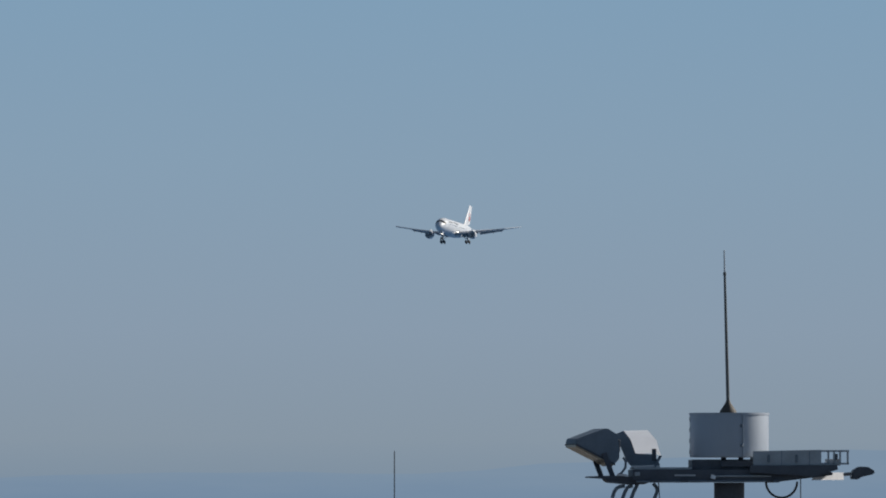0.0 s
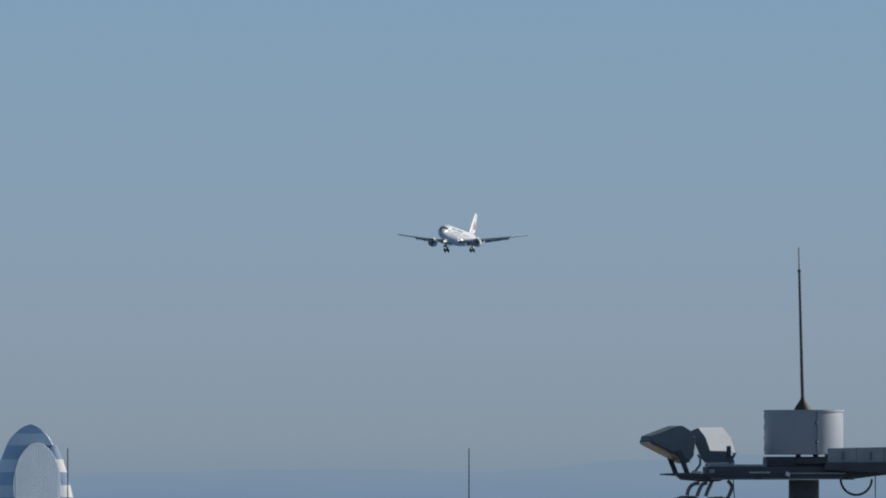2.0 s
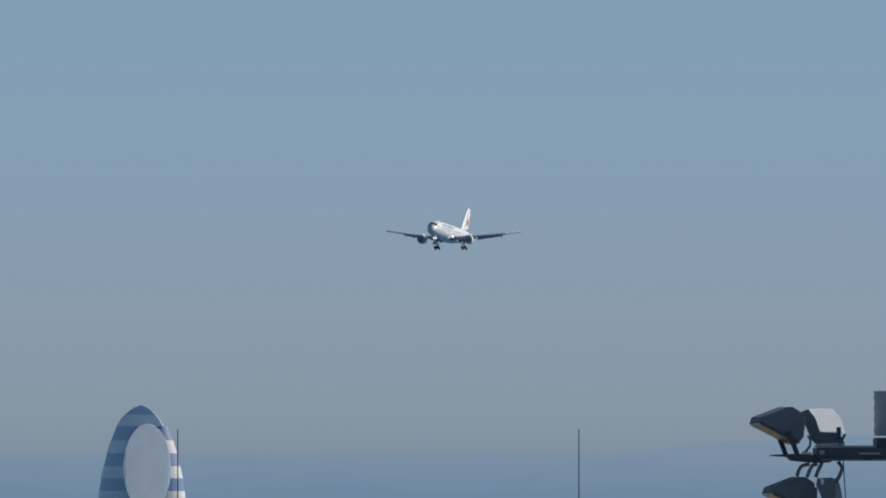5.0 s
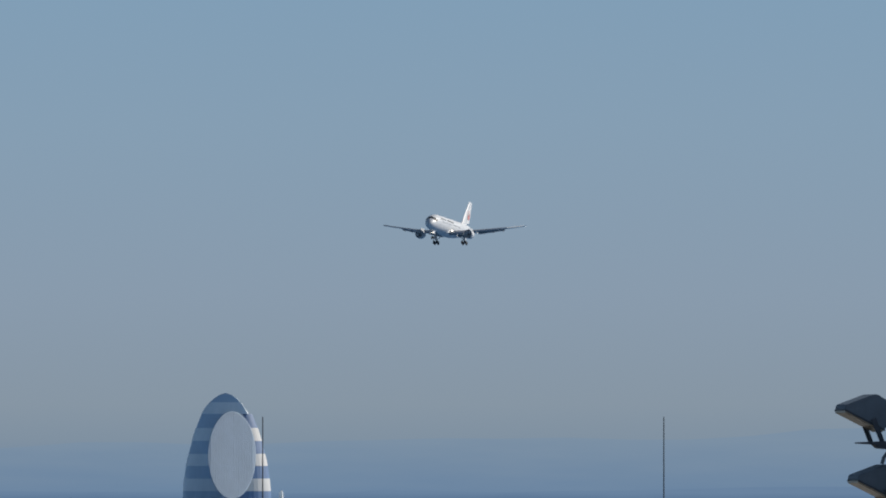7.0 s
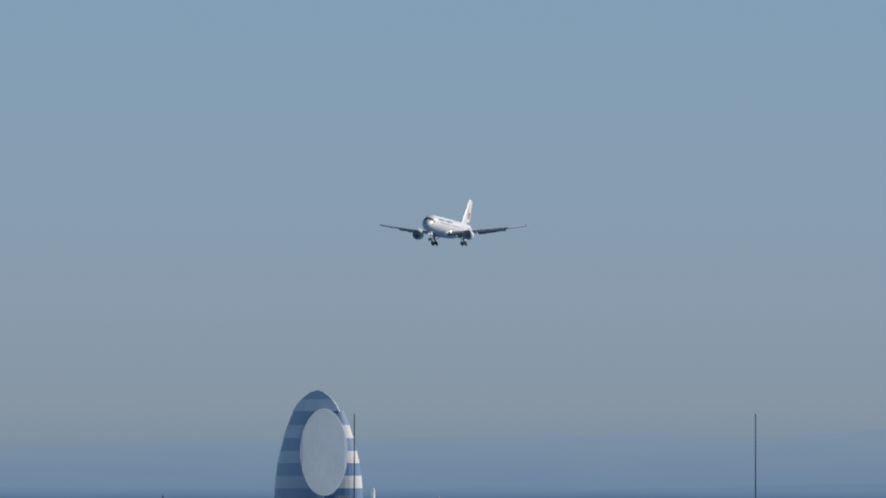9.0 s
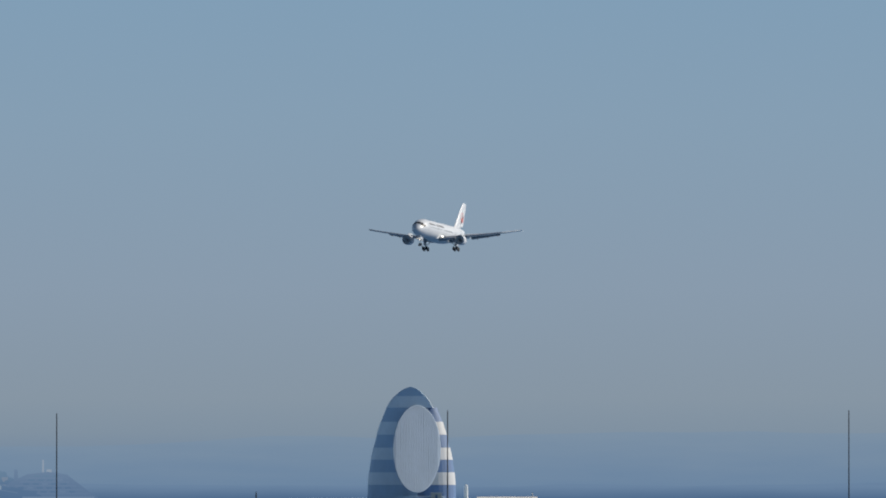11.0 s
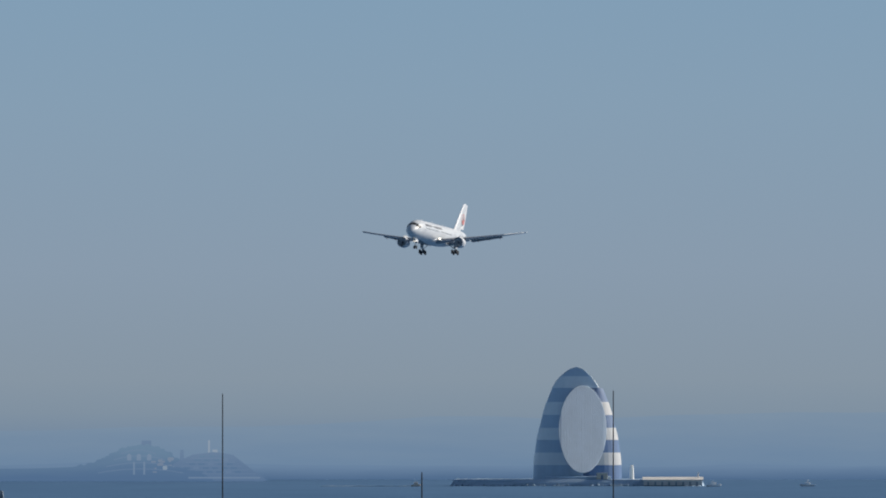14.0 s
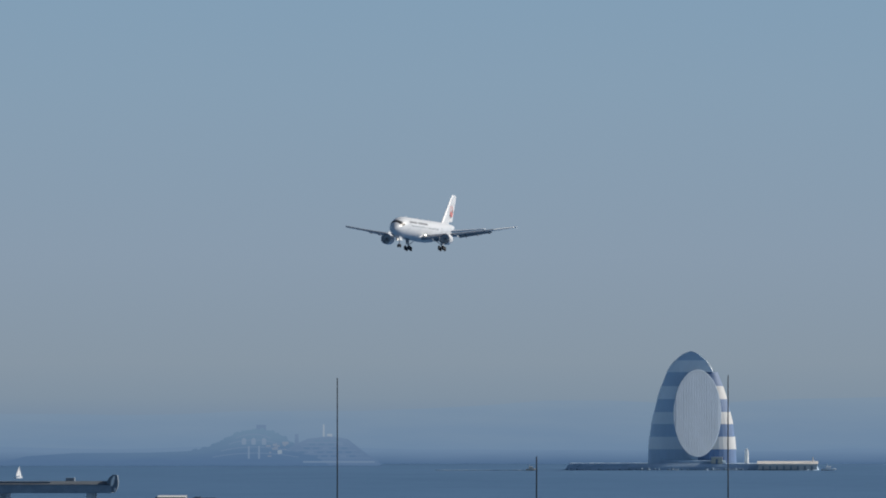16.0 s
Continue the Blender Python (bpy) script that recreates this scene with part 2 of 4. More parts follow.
def loft(rings, caps=True, bm=None):
    """Skins closed rings of equal length."""
    bm = bm or bmesh.new()
    vv = [[bm.verts.new(p) for p in r] for r in rings]
    n = len(vv[0])
    for r0, r1 in zip(vv, vv[1:]):
        for i in range(n):
            bm.faces.new((r0[i], r0[(i + 1) % n], r1[(i + 1) % n], r1[i]))
    if caps:
        bm.faces.new(vv[0][::-1])
        bm.faces.new(vv[-1])
    return bm


def lathe(profile, axis="z", n=32, caps=True, bm=None):
    """profile: (along, radius) rows; turned about x, y or z."""
    rings = []
    for s, r in profile:
        ring = []
        for i in range(n):
            c, d = r * math.cos(i * math.tau / n), r * math.sin(i * math.tau / n)
            ring.append({"z": (c, d, s), "x": (s, c, d), "y": (d, s, c)}[axis])
        rings.append(ring)
    return loft(rings, caps, bm)


def tube(p, q, r0, r1=None, n=12, bm=None):
    p, q = Vector(p), Vector(q)
    r1 = r0 if r1 is None else r1
    z = (q - p).normalized()
    x = z.orthogonal().normalized()
    y = z.cross(x)
    ring = lambda c, r: [c + (x * math.cos(i * math.tau / n) + y * math.sin(i * math.tau / n)) * r for i in range(n)]
    return loft([ring(p, r0), ring(q, r1)], True, bm)


def bent_tube(points, r, n=8):
    bm = bmesh.new()
    rings = []
    pts = [Vector(p) for p in points]
    for i, p in enumerate(pts):
        z = (pts[min(i + 1, len(pts) - 1)] - pts[max(i - 1, 0)]).normalized()
        x = z.cross(Vector((0, 1, 0.001))).normalized()
        y = z.cross(x)
        rings.append([p + (x * math.cos(k * math.tau / n) + y * math.sin(k * math.tau / n)) * r for k in range(n)])
    return loft(rings, True, bm)


def prism(outline, y0, y1, bm=None, bevel=0.0):
    """An outline in x and z, pulled along y."""
    bm = loft([[(x, y0, z) for x, z in outline], [(x, y1, z) for x, z in outline]], True, bm)
    if bevel:
        bmesh.ops.bevel(bm, geom=list(bm.edges), offset=bevel, segments=2, affect="EDGES")
    return bm


# ---------------------------------------------------------------- setting


def build_sea():
    bm = bmesh.new()
    n = 144
    rings = []
    for r in (60, 400, 1000, 1800, 2400, 2900, 3300, 3700, 4000, 4300, 4600, 4850, 4985):
        rings.append([bm.verts.new((r * math.sin(i * math.tau / n), r * math.cos(i * math.tau / n), 0)) for i in range(n)])
    for r0, r1 in zip(rings, rings[1:]):
        for i in range(n):
            bm.faces.new((r0[i], r0[(i + 1) % n], r1[(i + 1) % n], r1[i]))
    bm.faces.new(rings[0])
    tagged(part("water", bm, M["water"]), "hazy dark blue sea surface ruffled by wind", "sea", kind="structure")


def build_airfield():
    tagged(part("ground", box(-420, 420, -400, 520, -3, 4.0, 0.3), M["ground"]), "dark asphalt apron and airfield ground", "ground", kind="structure")
    roof = part("roof_deck", box(-16, 6.4, -18, 126, 4.0, 21.2, 0.1), M["roof"])
    tagged(roof, "flat dark terminal roof with low parapet", "roof", kind="structure")


def ridge(name, radius, from_deg, to_deg, height, mat, label, seed, roughness):
    """A long low skyline of hills with depth, on a circle about the bay."""
    bm = bmesh.new()
    steps = 220
    front, top, back = [], [], []
    for i in range(steps + 1):
        a = radians(from_deg + (to_deg - from_deg) * i / steps)
        deg = math.degrees(a)
        h = height(deg) + roughness * noise.fractal((deg * 1.6 + seed, seed, 0.3), 0.9, 2.0, 5)
        s, c = math.sin(a), math.cos(a)
        front.append(bm.verts.new((s * radius, c * radius, -1)))
        top.append(bm.verts.new((s * (radius + 14), c * (radius + 14), max(0.2, h))))
        back.append(bm.verts.new((s * (radius + 28), c * (radius + 28), -1)))
    for i in range(steps):
        bm.faces.new((front[i], front[i + 1], top[i + 1], top[i]))
        bm.faces.new((top[i], top[i + 1], back[i + 1], back[i]))
    ob = part(name, bm, mat, smooth=True)
    return tagged(ob, label, "hills", kind="structure")


def blend(x, table):
    for (a, u), (b, v) in zip(table, table[1:]):
        if x <= b:
            k = min(1, max(0, (x - a) / (b - a)))
            k = k * k * (3 - 2 * k)
            return u + (v - u) * k
    return table[-1][1]


def build_distance():
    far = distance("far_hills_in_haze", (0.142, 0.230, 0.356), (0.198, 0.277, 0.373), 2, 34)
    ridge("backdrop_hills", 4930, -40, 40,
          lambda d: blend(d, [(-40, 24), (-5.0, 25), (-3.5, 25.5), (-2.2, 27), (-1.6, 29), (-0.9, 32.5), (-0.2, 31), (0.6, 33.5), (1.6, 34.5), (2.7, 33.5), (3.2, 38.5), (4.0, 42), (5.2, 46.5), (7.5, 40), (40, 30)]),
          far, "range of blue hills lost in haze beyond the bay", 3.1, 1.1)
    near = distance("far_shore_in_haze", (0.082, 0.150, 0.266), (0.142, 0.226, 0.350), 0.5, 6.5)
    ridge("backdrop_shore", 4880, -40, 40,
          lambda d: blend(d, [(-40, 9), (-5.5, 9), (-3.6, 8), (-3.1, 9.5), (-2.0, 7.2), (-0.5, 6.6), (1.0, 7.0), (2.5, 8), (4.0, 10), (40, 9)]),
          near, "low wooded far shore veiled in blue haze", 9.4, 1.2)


# ---------------------------------------------------------------- airliner

FUSELAGE = [(25.0, 0.06, 0.06, -0.95), (24.75, 0.50, 0.50, -0.90), (24.2, 0.98, 1.0, -0.78), (23.3, 1.42, 1.48, -0.62), (22.2, 1.82, 1.93, -0.42),
            (21.0, 2.12, 2.26, -0.24), (19.5, 2.36, 2.53, -0.10), (17.5, 2.50, 2.68, -0.02), (15.0, 2.515, 2.705, 0.0), (8.0, 2.515, 2.705, 0.0),
            (0.0, 2.515, 2.705, 0.0), (-8.0, 2.515, 2.705, 0.0), (-11.5, 2.48, 2.63, 0.07), (-15.0, 2.32, 2.40, 0.28), (-18.5, 2.02, 2.06, 0.60),
            (-22.0, 1.58, 1.60, 1.0), (-25.2, 1.12, 1.14, 1.36), (-27.9, 0.62, 0.66, 1.62), (-29.3, 0.28, 0.32, 1.74)]


def skin(x, angle, off=0.0):
    """A point of the fuselage skin; the angle in degrees, 0 to port, 90 on top."""
    rows = FUSELAGE
    for p, q in zip(rows, rows[1:]):
        if p[0] >= x >= q[0]:
            k = (p[0] - x) / (p[0] - q[0])
            ry, rz, zc = (p[i] + (q[i] - p[i]) * k for i in (1, 2, 3))
            c, s = math.cos(radians(angle)), math.sin(radians(angle))
            return (x, (ry + off) * c, zc + (rz + off) * s)


def patch(x0, x1, a0, a1, off=0.012, nx=4, na=4, slant=0.0, bm=None):
    """A thin shell piece that lies on the fuselage skin."""
    bm = bm or bmesh.new()
    grids = []
    for o in (off, -0.03):
        grids.append([[bm.verts.new(skin(x0 + (x1 - x0) * i / nx + slant * j / na, a0 + (a1 - a0) * j / na, o)) for j in range(na + 1)] for i in range(nx + 1)])
    g, h = grids
    for i in range(nx):
        for j in range(na):
            bm.faces.new((g[i][j], g[i + 1][j], g[i + 1][j + 1], g[i][j + 1]))
            bm.faces.new((h[i][j], h[i][j + 1], h[i + 1][j + 1], h[i + 1][j]))
    rim = [(i, 0) for i in range(nx)] + [(nx, j) for j in range(na)] + [(i, na) for i in range(nx, 0, -1)] + [(0, j) for j in range(na, 0, -1)]
    for (i, j), (k, l) in zip(rim, rim[1:] + rim[:1]):
        bm.faces.new((g[i][j], h[i][j], h[k][l], g[k][l]))
    return bm


SECTION = [(0.0, 0.0), (0.02, 0.34), (0.08, 0.66), (0.2, 0.93), (0.38, 1.0), (0.6, 0.78), (0.82, 0.38), (1.0, 0.04), (1.0, -0.04), (0.82, -0.2), (0.6, -0.55), (0.38, -0.8), (0.2, -0.78), (0.08, -0.52), (0.02, -0.28)]


def blade(stations, span, cut=(0.0, 1.0), bm=None):
    """A wing-like body. stations: (span place, leading x, z, chord, thickness); span: y or z is the way outwards."""
    rings = []
    for s, lead, z, chord, thick in stations:
        ring = []
        for u, w in SECTION:
            u = min(max(u, cut[0]), cut[1])
            x, off = lead - u * chord, w * thick / 2
            ring.append((x, s, z + off) if span == "y" else (x, z + off, s))
        rings.append(ring)
    return loft(rings, True, bm)


def wing_at(y):
    """Leading edge x, z, chord and thickness of the wing at a distance from the centre line."""
    lead = 7.2 - 0.655 * y
    trail = -4.45 + 0.02 * y if y < 8.2 else -4.28 - (y - 8.2) * 0.408
    z = -2.50 + 0.140 * y + 0.0009 * y * y
    chord = lead - trail
    return lead, z, chord, chord * (0.150 - 0.0022 * y)


def build_wing(plane, side):
    s = 1 if side > 0 else -1
    ys = [1.6, 2.6, 5, 8.2, 11, 14, 16.4, 18.6, 20.5, 22.4, 23.2, 23.5]
    rows = []
    for y in ys:
        lead, z, chord, th = wing_at(y)
        if y > 23:
            lead, chord, th = lead - (y - 23) * 0.8, chord * (1 - (y - 23) * 0.45), th * 0.8
        rows.append((s * y, lead, z, chord * 0.80, max(th, 0.34) if y < 18 or s < 0 else th * 0.7))
    wing = part("wing", blade(rows[:8], "y"), M["grey_wing"], plane, "grey swept wing with flaps lowered", True)
    # port tip is a lit copy: its brightness is put into pale paint
    part("outer_wing_panel", blade(rows[7:], "y"), M["light_wing" if s > 0 else "grey_wing"], wing, "outer wing panel with its light painted in pale" if s > 0 else "grey outer wing panel", True)

    def along(y0, y1, u0, u1, drop, thick, name, mat, label, turn=0.0):
        pts = []
        for y in (y0, (y0 + y1) / 2, y1):
            lead, z, chord, th = wing_at(y)
            xa, xb = lead - chord * u0, lead - chord * u1
            za = z - th * 0.12 - drop * chord * 0.1
            zb = za - math.tan(radians(turn)) * (xa - xb)
            t = th * thick
            pts.append([(xa, s * y, za + t * 0.3), (xa - (xa - xb) * 0.3, s * y, za * 0.7 + zb * 0.3 + t * 0.5), (xb, s * y, zb + 0.02), (xb, s * y, zb - 0.02),
                        (xa - (xa - xb) * 0.3, s * y, za * 0.7 + zb * 0.3 - t * 0.35), (xa, s * y, za - t * 0.3)])
        part(name, loft(pts), mat, wing, label, True)

    along(2.7, 7.0, 0.80, 1.08, 0.12, 0.5, "inboard_flap", M["grey_wing"], "grey inboard flap lowered for landing", 10)
    along(9.1, 17.0, 0.79, 1.08, 0.1, 0.4, "outboard_flap", M["grey_wing"], "grey outboard flap lowered for landing", 18)
    along(7.1, 8.9, 0.79, 1.0, 0.1, 0.4, "inboard_aileron", M["light_wing"], "light grey inboard aileron", 8)
    along(17.2, 23.0, 0.79, 1.0, 0.0, 0.4, "outboard_aileron", M["light_wing"], "light grey outboard aileron", 3)
    # slats along the leading edge
    for y0, y1 in ((3.2, 6.7), (9.2, 13.6), (13.7, 18.2), (18.3, 23.0)):
        pts = []
        for y in (y0, y1):
            lead, z, chord, th = wing_at(y)
            c = 0.55 + chord * 0.05
            pts.append([(lead + 0.30, s * y, z - 0.30), (lead + 0.34, s * y, z - 0.16), (lead + 0.1, s * y, z + 0.02), (lead - c * 0.6, s * y, z + th * 0.36),
                        (lead - c * 0.5, s * y, z + th * 0.26), (lead + 0.02, s * y, z - 0.12)])
        # the outermost port slat takes the same painted-in light
        part("slat", loft(pts), M["light_wing" if s > 0 and y0 > 18 else "bare_metal"], wing, "leading edge slat with its light painted in pale" if s > 0 and y0 > 18 else "bare metal leading edge slat", True)
    # fairings of the flap tracks
    for y in (4.6, 10.6, 13.4, 16.2):
        lead, z, chord, th = wing_at(y)
        x0 = lead - chord * 0.55
        prof = [(x0, 0.03), (x0 - 0.6, 0.15), (x0 - 1.6, 0.20), (x0 - 2.8, 0.15), (x0 - 3.7, 0.03)]
        bm = lathe(prof, "x", 12)
        for v in bm.verts:
            v.co = Vector((v.co.x, s * y + v.co.y * 0.7, z - th * 0.42 - 0.10 - max(0, x0 - 1.0 - v.co.x) * 0.15 + v.co.z * 1.2))
        part("flap_track_fairing", bm, M["grey_wing"], wing, "", True)
    lead, z, chord, th = wing_at(2.95)
    part("landing_light", lathe([(-0.25, 0.18), (0.06, 0.18), (0.12, 0.13), (0.15, 0.02)], "x", 16), M["lamp_glow"], wing, "lit landing lamp in the wing root", True,
         pose(lead + 0.20, s * 2.85, z + 0.48))
    lead, z, chord, th = wing_at(23.6)
    part("navigation_light", lathe([(-0.2, 0.03), (0.0, 0.07), (0.15, 0.05), (0.2, 0.01)], "x", 10), M["cabin"], wing, "", True, pose(lead - 0.4, s * 23.45, z))
    return wing


def build_engine(plane, s):
    cx, cy, cz = 5.2, 8.0 * s, -2.55
    at = pose(cx, cy, cz)
    engine = part("engine", lathe([(-0.35, 1.16), (0.0, 1.30), (-0.02, 1.33), (-0.5, 1.45), (-1.4, 1.50), (-2.6, 1.44), (-3.6, 1.26), (-3.62, 1.18), (-2.8, 1.16)], "x", 40, False),
                  M["white"], plane, "white turbofan engine under the wing", True, at)
    part("inlet_lip", lathe([(-0.30, 1.12), (-0.02, 1.24), (0.10, 1.32), (0.05, 1.39), (-0.22, 1.43), (-0.30, 1.41)], "x", 40, False), M["bare_metal"], engine, "polished inlet lip", True)
    part("inlet_duct", lathe([(-0.3, 1.12), (-0.7, 1.14), (-1.1, 1.12), (-1.12, 0.02)], "x", 36, False), M["duct"], engine, "pale grey inlet duct", True)
    bm = bmesh.new()
    for i in range(26):
        a = i * math.tau / 26
        pts = []
        for r, half, twist in ((0.28, 0.07, 0.14), (0.7, 0.1, 0.10), (1.10, 0.12, 0.05)):
            for d in (-1, 1):
                b = a + d * half / r * 0.9
                pts.append(bm.verts.new((-0.85 + d * twist, r * math.cos(b), r * math.sin(b))))
        bm.faces.new((pts[0], pts[1], pts[3], pts[2]))
        bm.faces.new((pts[2], pts[3], pts[5], pts[4]))
    part("fan", bm, M["fan"], engine, "grey titanium fan blades")
    part("spinner", lathe([(-0.95, 0.30), (-0.65, 0.24), (-0.4, 0.12), (-0.27, 0.01)], "x", 20), M["dark_metal"], engine, "dark spinner cone", True)
    part("core_nozzle", lathe([(-2.6, 0.98), (-3.8, 0.86), (-4.9, 0.62), (-4.92, 0.52), (-4.0, 0.5)], "x", 28, False), M["dark_metal"], engine, "dark metal core nozzle", True)
    part("exhaust_cone", lathe([(-4.0, 0.46), (-4.9, 0.38), (-5.7, 0.05)], "x", 20), M["dark_metal"], engine, "", True)
    pyl = [[(-0.6, w, 1.30) for w in (-0.08, 0.08)] + [(-5.0, 0.1, 0.75), (-5.0, -0.1, 0.75)], [(-1.6, w, 1.75) for w in (-0.16, 0.16)] + [(-5.6, 0.15, 1.45), (-5.6, -0.15, 1.45)],
           [(-3.0, w, 2.08) for w in (-0.14, 0.14)] + [(-6.0, 0.12, 1.9), (-6.0, -0.12, 1.9)]]
    part("pylon", loft(pyl), M["white"], engine, "white engine pylon", True)


def wheel(parent, x, y, z, r, w):
    prof = [(-w / 2, r * 0.55), (-w / 2, r * 0.88), (-w * 0.36, r * 0.98), (0, r), (w * 0.36, r * 0.98), (w / 2, r * 0.88), (w / 2, r * 0.55)]
    tyre = part("wheel", lathe(prof, "y", 28), M["tyre"], parent, "black rubber wheel with grey hub", True, pose(x, y, z))
    return tyre


def build_main_gear(plane, s):
    gear = part("main_gear", tube((-3.6, 4.55 * s, -1.7), (-3.65, 4.66 * s, -4.65), 0.23, 0.17, 16), M["gear_paint"], plane, "grey main landing gear leg, extended", True)
    part("side_brace", tube((-3.6, 2.6 * s, -2.4), (-3.65, 4.6 * s, -3.9), 0.10, 0.10, 10), M["gear_paint"], gear)
    part("drag_brace", tube((-1.4, 4.3 * s, -2.1), (-3.6, 4.62 * s, -3.8), 0.09, 0.09, 10), M["gear_paint"], gear)
    bm = tube((-2.85, 4.66 * s, -4.57), (-4.45, 4.66 * s, -4.83), 0.15, 0.15, 12)
    for x, z in ((-2.93, -4.58), (-4.37, -4.82)):
        tube((x, 4.66 * s - 0.78, z), (x, 4.66 * s + 0.78, z), 0.09, 0.09, 10, bm)
    part("bogie_beam", bm, M["dark_metal"], gear, "dark steel bogie beam")
    for x, z in ((-2.93, -4.58), (-4.37, -4.82)):
        for d in (-0.57, 0.57):
            wheel(gear, x, 4.66 * s + d, z, 0.60, 0.42)
    part("gear_door", prism([(-2.6, -1.95), (-4.7, -1.95), (-4.5, -3.7), (-2.9, -3.7)], 5.0 * s, 5.06 * s), M["white"], gear, "white gear door")


def build_nose_gear(plane):
    gear = part("nose_gear", tube((19.4, 0, -2.3), (19.3, 0, -4.95), 0.14, 0.11, 14), M["gear_paint"], plane, "grey nose landing gear leg, extended", True)
    part("axle", tube((19.3, -0.4, -4.95), (19.3, 0.4, -4.95), 0.07, 0.07, 10), M["dark_metal"], gear)
    for d in (-0.30, 0.30):
        wheel(gear, 19.3, d, -4.95, 0.47, 0.30)
    part("drag_brace", tube((21.0, 0, -2.1), (19.35, 0, -3.6), 0.07, 0.07, 10), M["gear_paint"], gear)
    for s in (-1, 1):
        part("gear_door", prism([(18.4, -2.5), (21.3, -2.2), (21.2, -3.3), (18.6, -3.7)], 0.52 * s, 0.56 * s), M["white"], gear, "white nose gear door")
        part("landing_light", lathe([(-0.08, 0.09), (0.05, 0.09), (0.09, 0.06), (0.11, 0.02)], "x", 14), M["lamp_glow"], gear, "lit landing lamp on the nose leg", True,
             pose(19.58, 0.22 * s, -3.3))


def build_airliner():
    plane = thing("airliner", "white twin-engine jet airliner on final approach, gear and flaps down", "airplane")
    fus = part("fuselage", loft([[(x, ry * math.cos(k * math.tau / 40), zc + rz * math.sin(k * math.tau / 40)) for k in range(40)] for x, ry, rz, zc in FUSELAGE]),
               M["white"], plane, "gloss white tubular fuselage", True)
    # cockpit windows round the nose
    for s in (-1, 1):
        for a0, a1, x0, x1 in ((56, 89, 23.0, 21.95), (30, 55, 22.85, 21.6), (15, 29, 22.4, 21.0)):
            b0, b1 = (a0, a1) if s > 0 else (180 - a0, 180 - a1)
            part("cockpit_window", patch(x0, x1, b0, b1, 0.02), M["cockpit"], fus, "dark cockpit window pane")
    # cabin windows and doors
    bm = patch(-0.13, 0.13, 4.5, 12.5, 0.012, 1, 2)
    pane = mesh_from("cabin_window", bm, M["cabin"])
    for s in (-1, 1):
        for i in range(46):
            x = 16.6 - i * 0.56
            if abs(x - 3.4) < 0.5 or x < -8:
                continue
            ob = new("cabin_window", pane)
            ob.parent = fus
            ob.matrix_basis = pose(x, 0, 0) if s > 0 else pose(x, 0, 0, 0, 0, 180)
        for x0, a0, a1 in ((19.0, -14, 26), (-10.2, -14, 26), (-20.6, -8, 28)):
            for xa, xb in ((x0, x0 - 0.05), (x0 - 1.05, x0 - 1.1)):
                b0, b1 = (a0, a1) if s > 0 else (180 - a0, 180 - a1)
                part("door_seam", patch(xa, xb, b0, b1, 0.012, 1, 6), M["seam"], fus)
        # lettering over the windows: plain bars in the rhythm of two words
        for x0, x1 in ((17.4, 16.3), (16.1, 15.0), (14.8, 13.7), (13.5, 12.4), (12.2, 11.1), (9.7, 8.6), (8.4, 8.0), (7.8, 6.7), (6.5, 5.6), (5.4, 5.0), (4.8, 3.7), (3.5, 2.6), (2.4, 1.4)):
            b0, b1 = (23, 36) if s > 0 else (157, 144)
            part("title_bar", patch(x0, x1, b0, b1, 0.014, 2, 4), M["title"], fus, "charcoal lettering bar")
    part("wing_fairing", loft([[(x, w * math.cos(k * math.tau / 24), -2.1 + h * math.sin(k * math.tau / 24)) for k in range(24)]
                               for x, w, h in ((8.6, 0.2, 0.1), (7.4, 1.5, 0.75), (5.0, 2.2, 1.0), (1.0, 2.55, 1.15), (-3.5, 2.5, 1.12), (-7.0, 2.0, 0.9), (-9.5, 0.3, 0.2))]),
         M["white"], plane, "white wing root fairing", True)
    for s in (-1, 1):
        build_wing(plane, s)
        build_engine(plane, s)
        build_main_gear(plane, s)
        rows = [(s * y, lead, z, chord * 0.72, chord * 0.10) for y, lead, z, chord in ((0.6, -20.6, 0.45, 6.6), (3.0, -22.2, 0.72, 5.5), (6.5, -24.6, 1.12, 3.8), (9.0, -26.2, 1.4, 2.5), (9.3, -26.6, 1.44, 1.9))]
        stab = part("horizontal_stabilizer", blade(rows, "y"), M["white"], plane, "grey tailplane", True)
        rows = [(s * y, lead - chord * 0.725, z, chord * 0.275, chord * 0.05) for y, lead, z, chord in ((1.2, -21.0, 0.52, 6.3), (5.0, -23.55, 0.95, 4.55), (9.0, -26.2, 1.4, 2.5))]
        part("elevator", blade(rows, "y"), M["light_wing"], stab, "", True)
    fin_rows = [(1.6, -16.0, 0, 10.6, 0.9), (2.4, -17.2, 0, 9.9, 0.9), (3.2, -18.6, 0, 9.3, 0.85), (6.5, -22.7, 0, 7.0, 0.62), (9.2, -26.0, 0, 5.0, 0.42), (10.2, -27.3, 0, 4.0, 0.32), (10.45, -27.8, 0, 3.2, 0.2)]
    fin = part("vertical_fin", blade([(z, lead, y, c * 0.72, th) for z, lead, y, c, th in fin_rows], "z"), M["white"], plane, "white tail fin", True)
    part("rudder", blade([(z, lead - c * 0.725, y, c * 0.275, th * 0.45) for z, lead, y, c, th in fin_rows[2:6]], "z"), M["white"], fin, "white rudder", True)
    # the round red emblem, an open ring with a solid lower half, on both faces of the fin
    for s in (-1, 1):
        bm = bmesh.new()
        n = 40
        for k in range(n):
            a0, a1 = k * math.tau / n, (k + 1) * math.tau / n
            inner = 0.0 if math.sin(a0 + 0.08) < -0.6 else 1.2
            quad = []
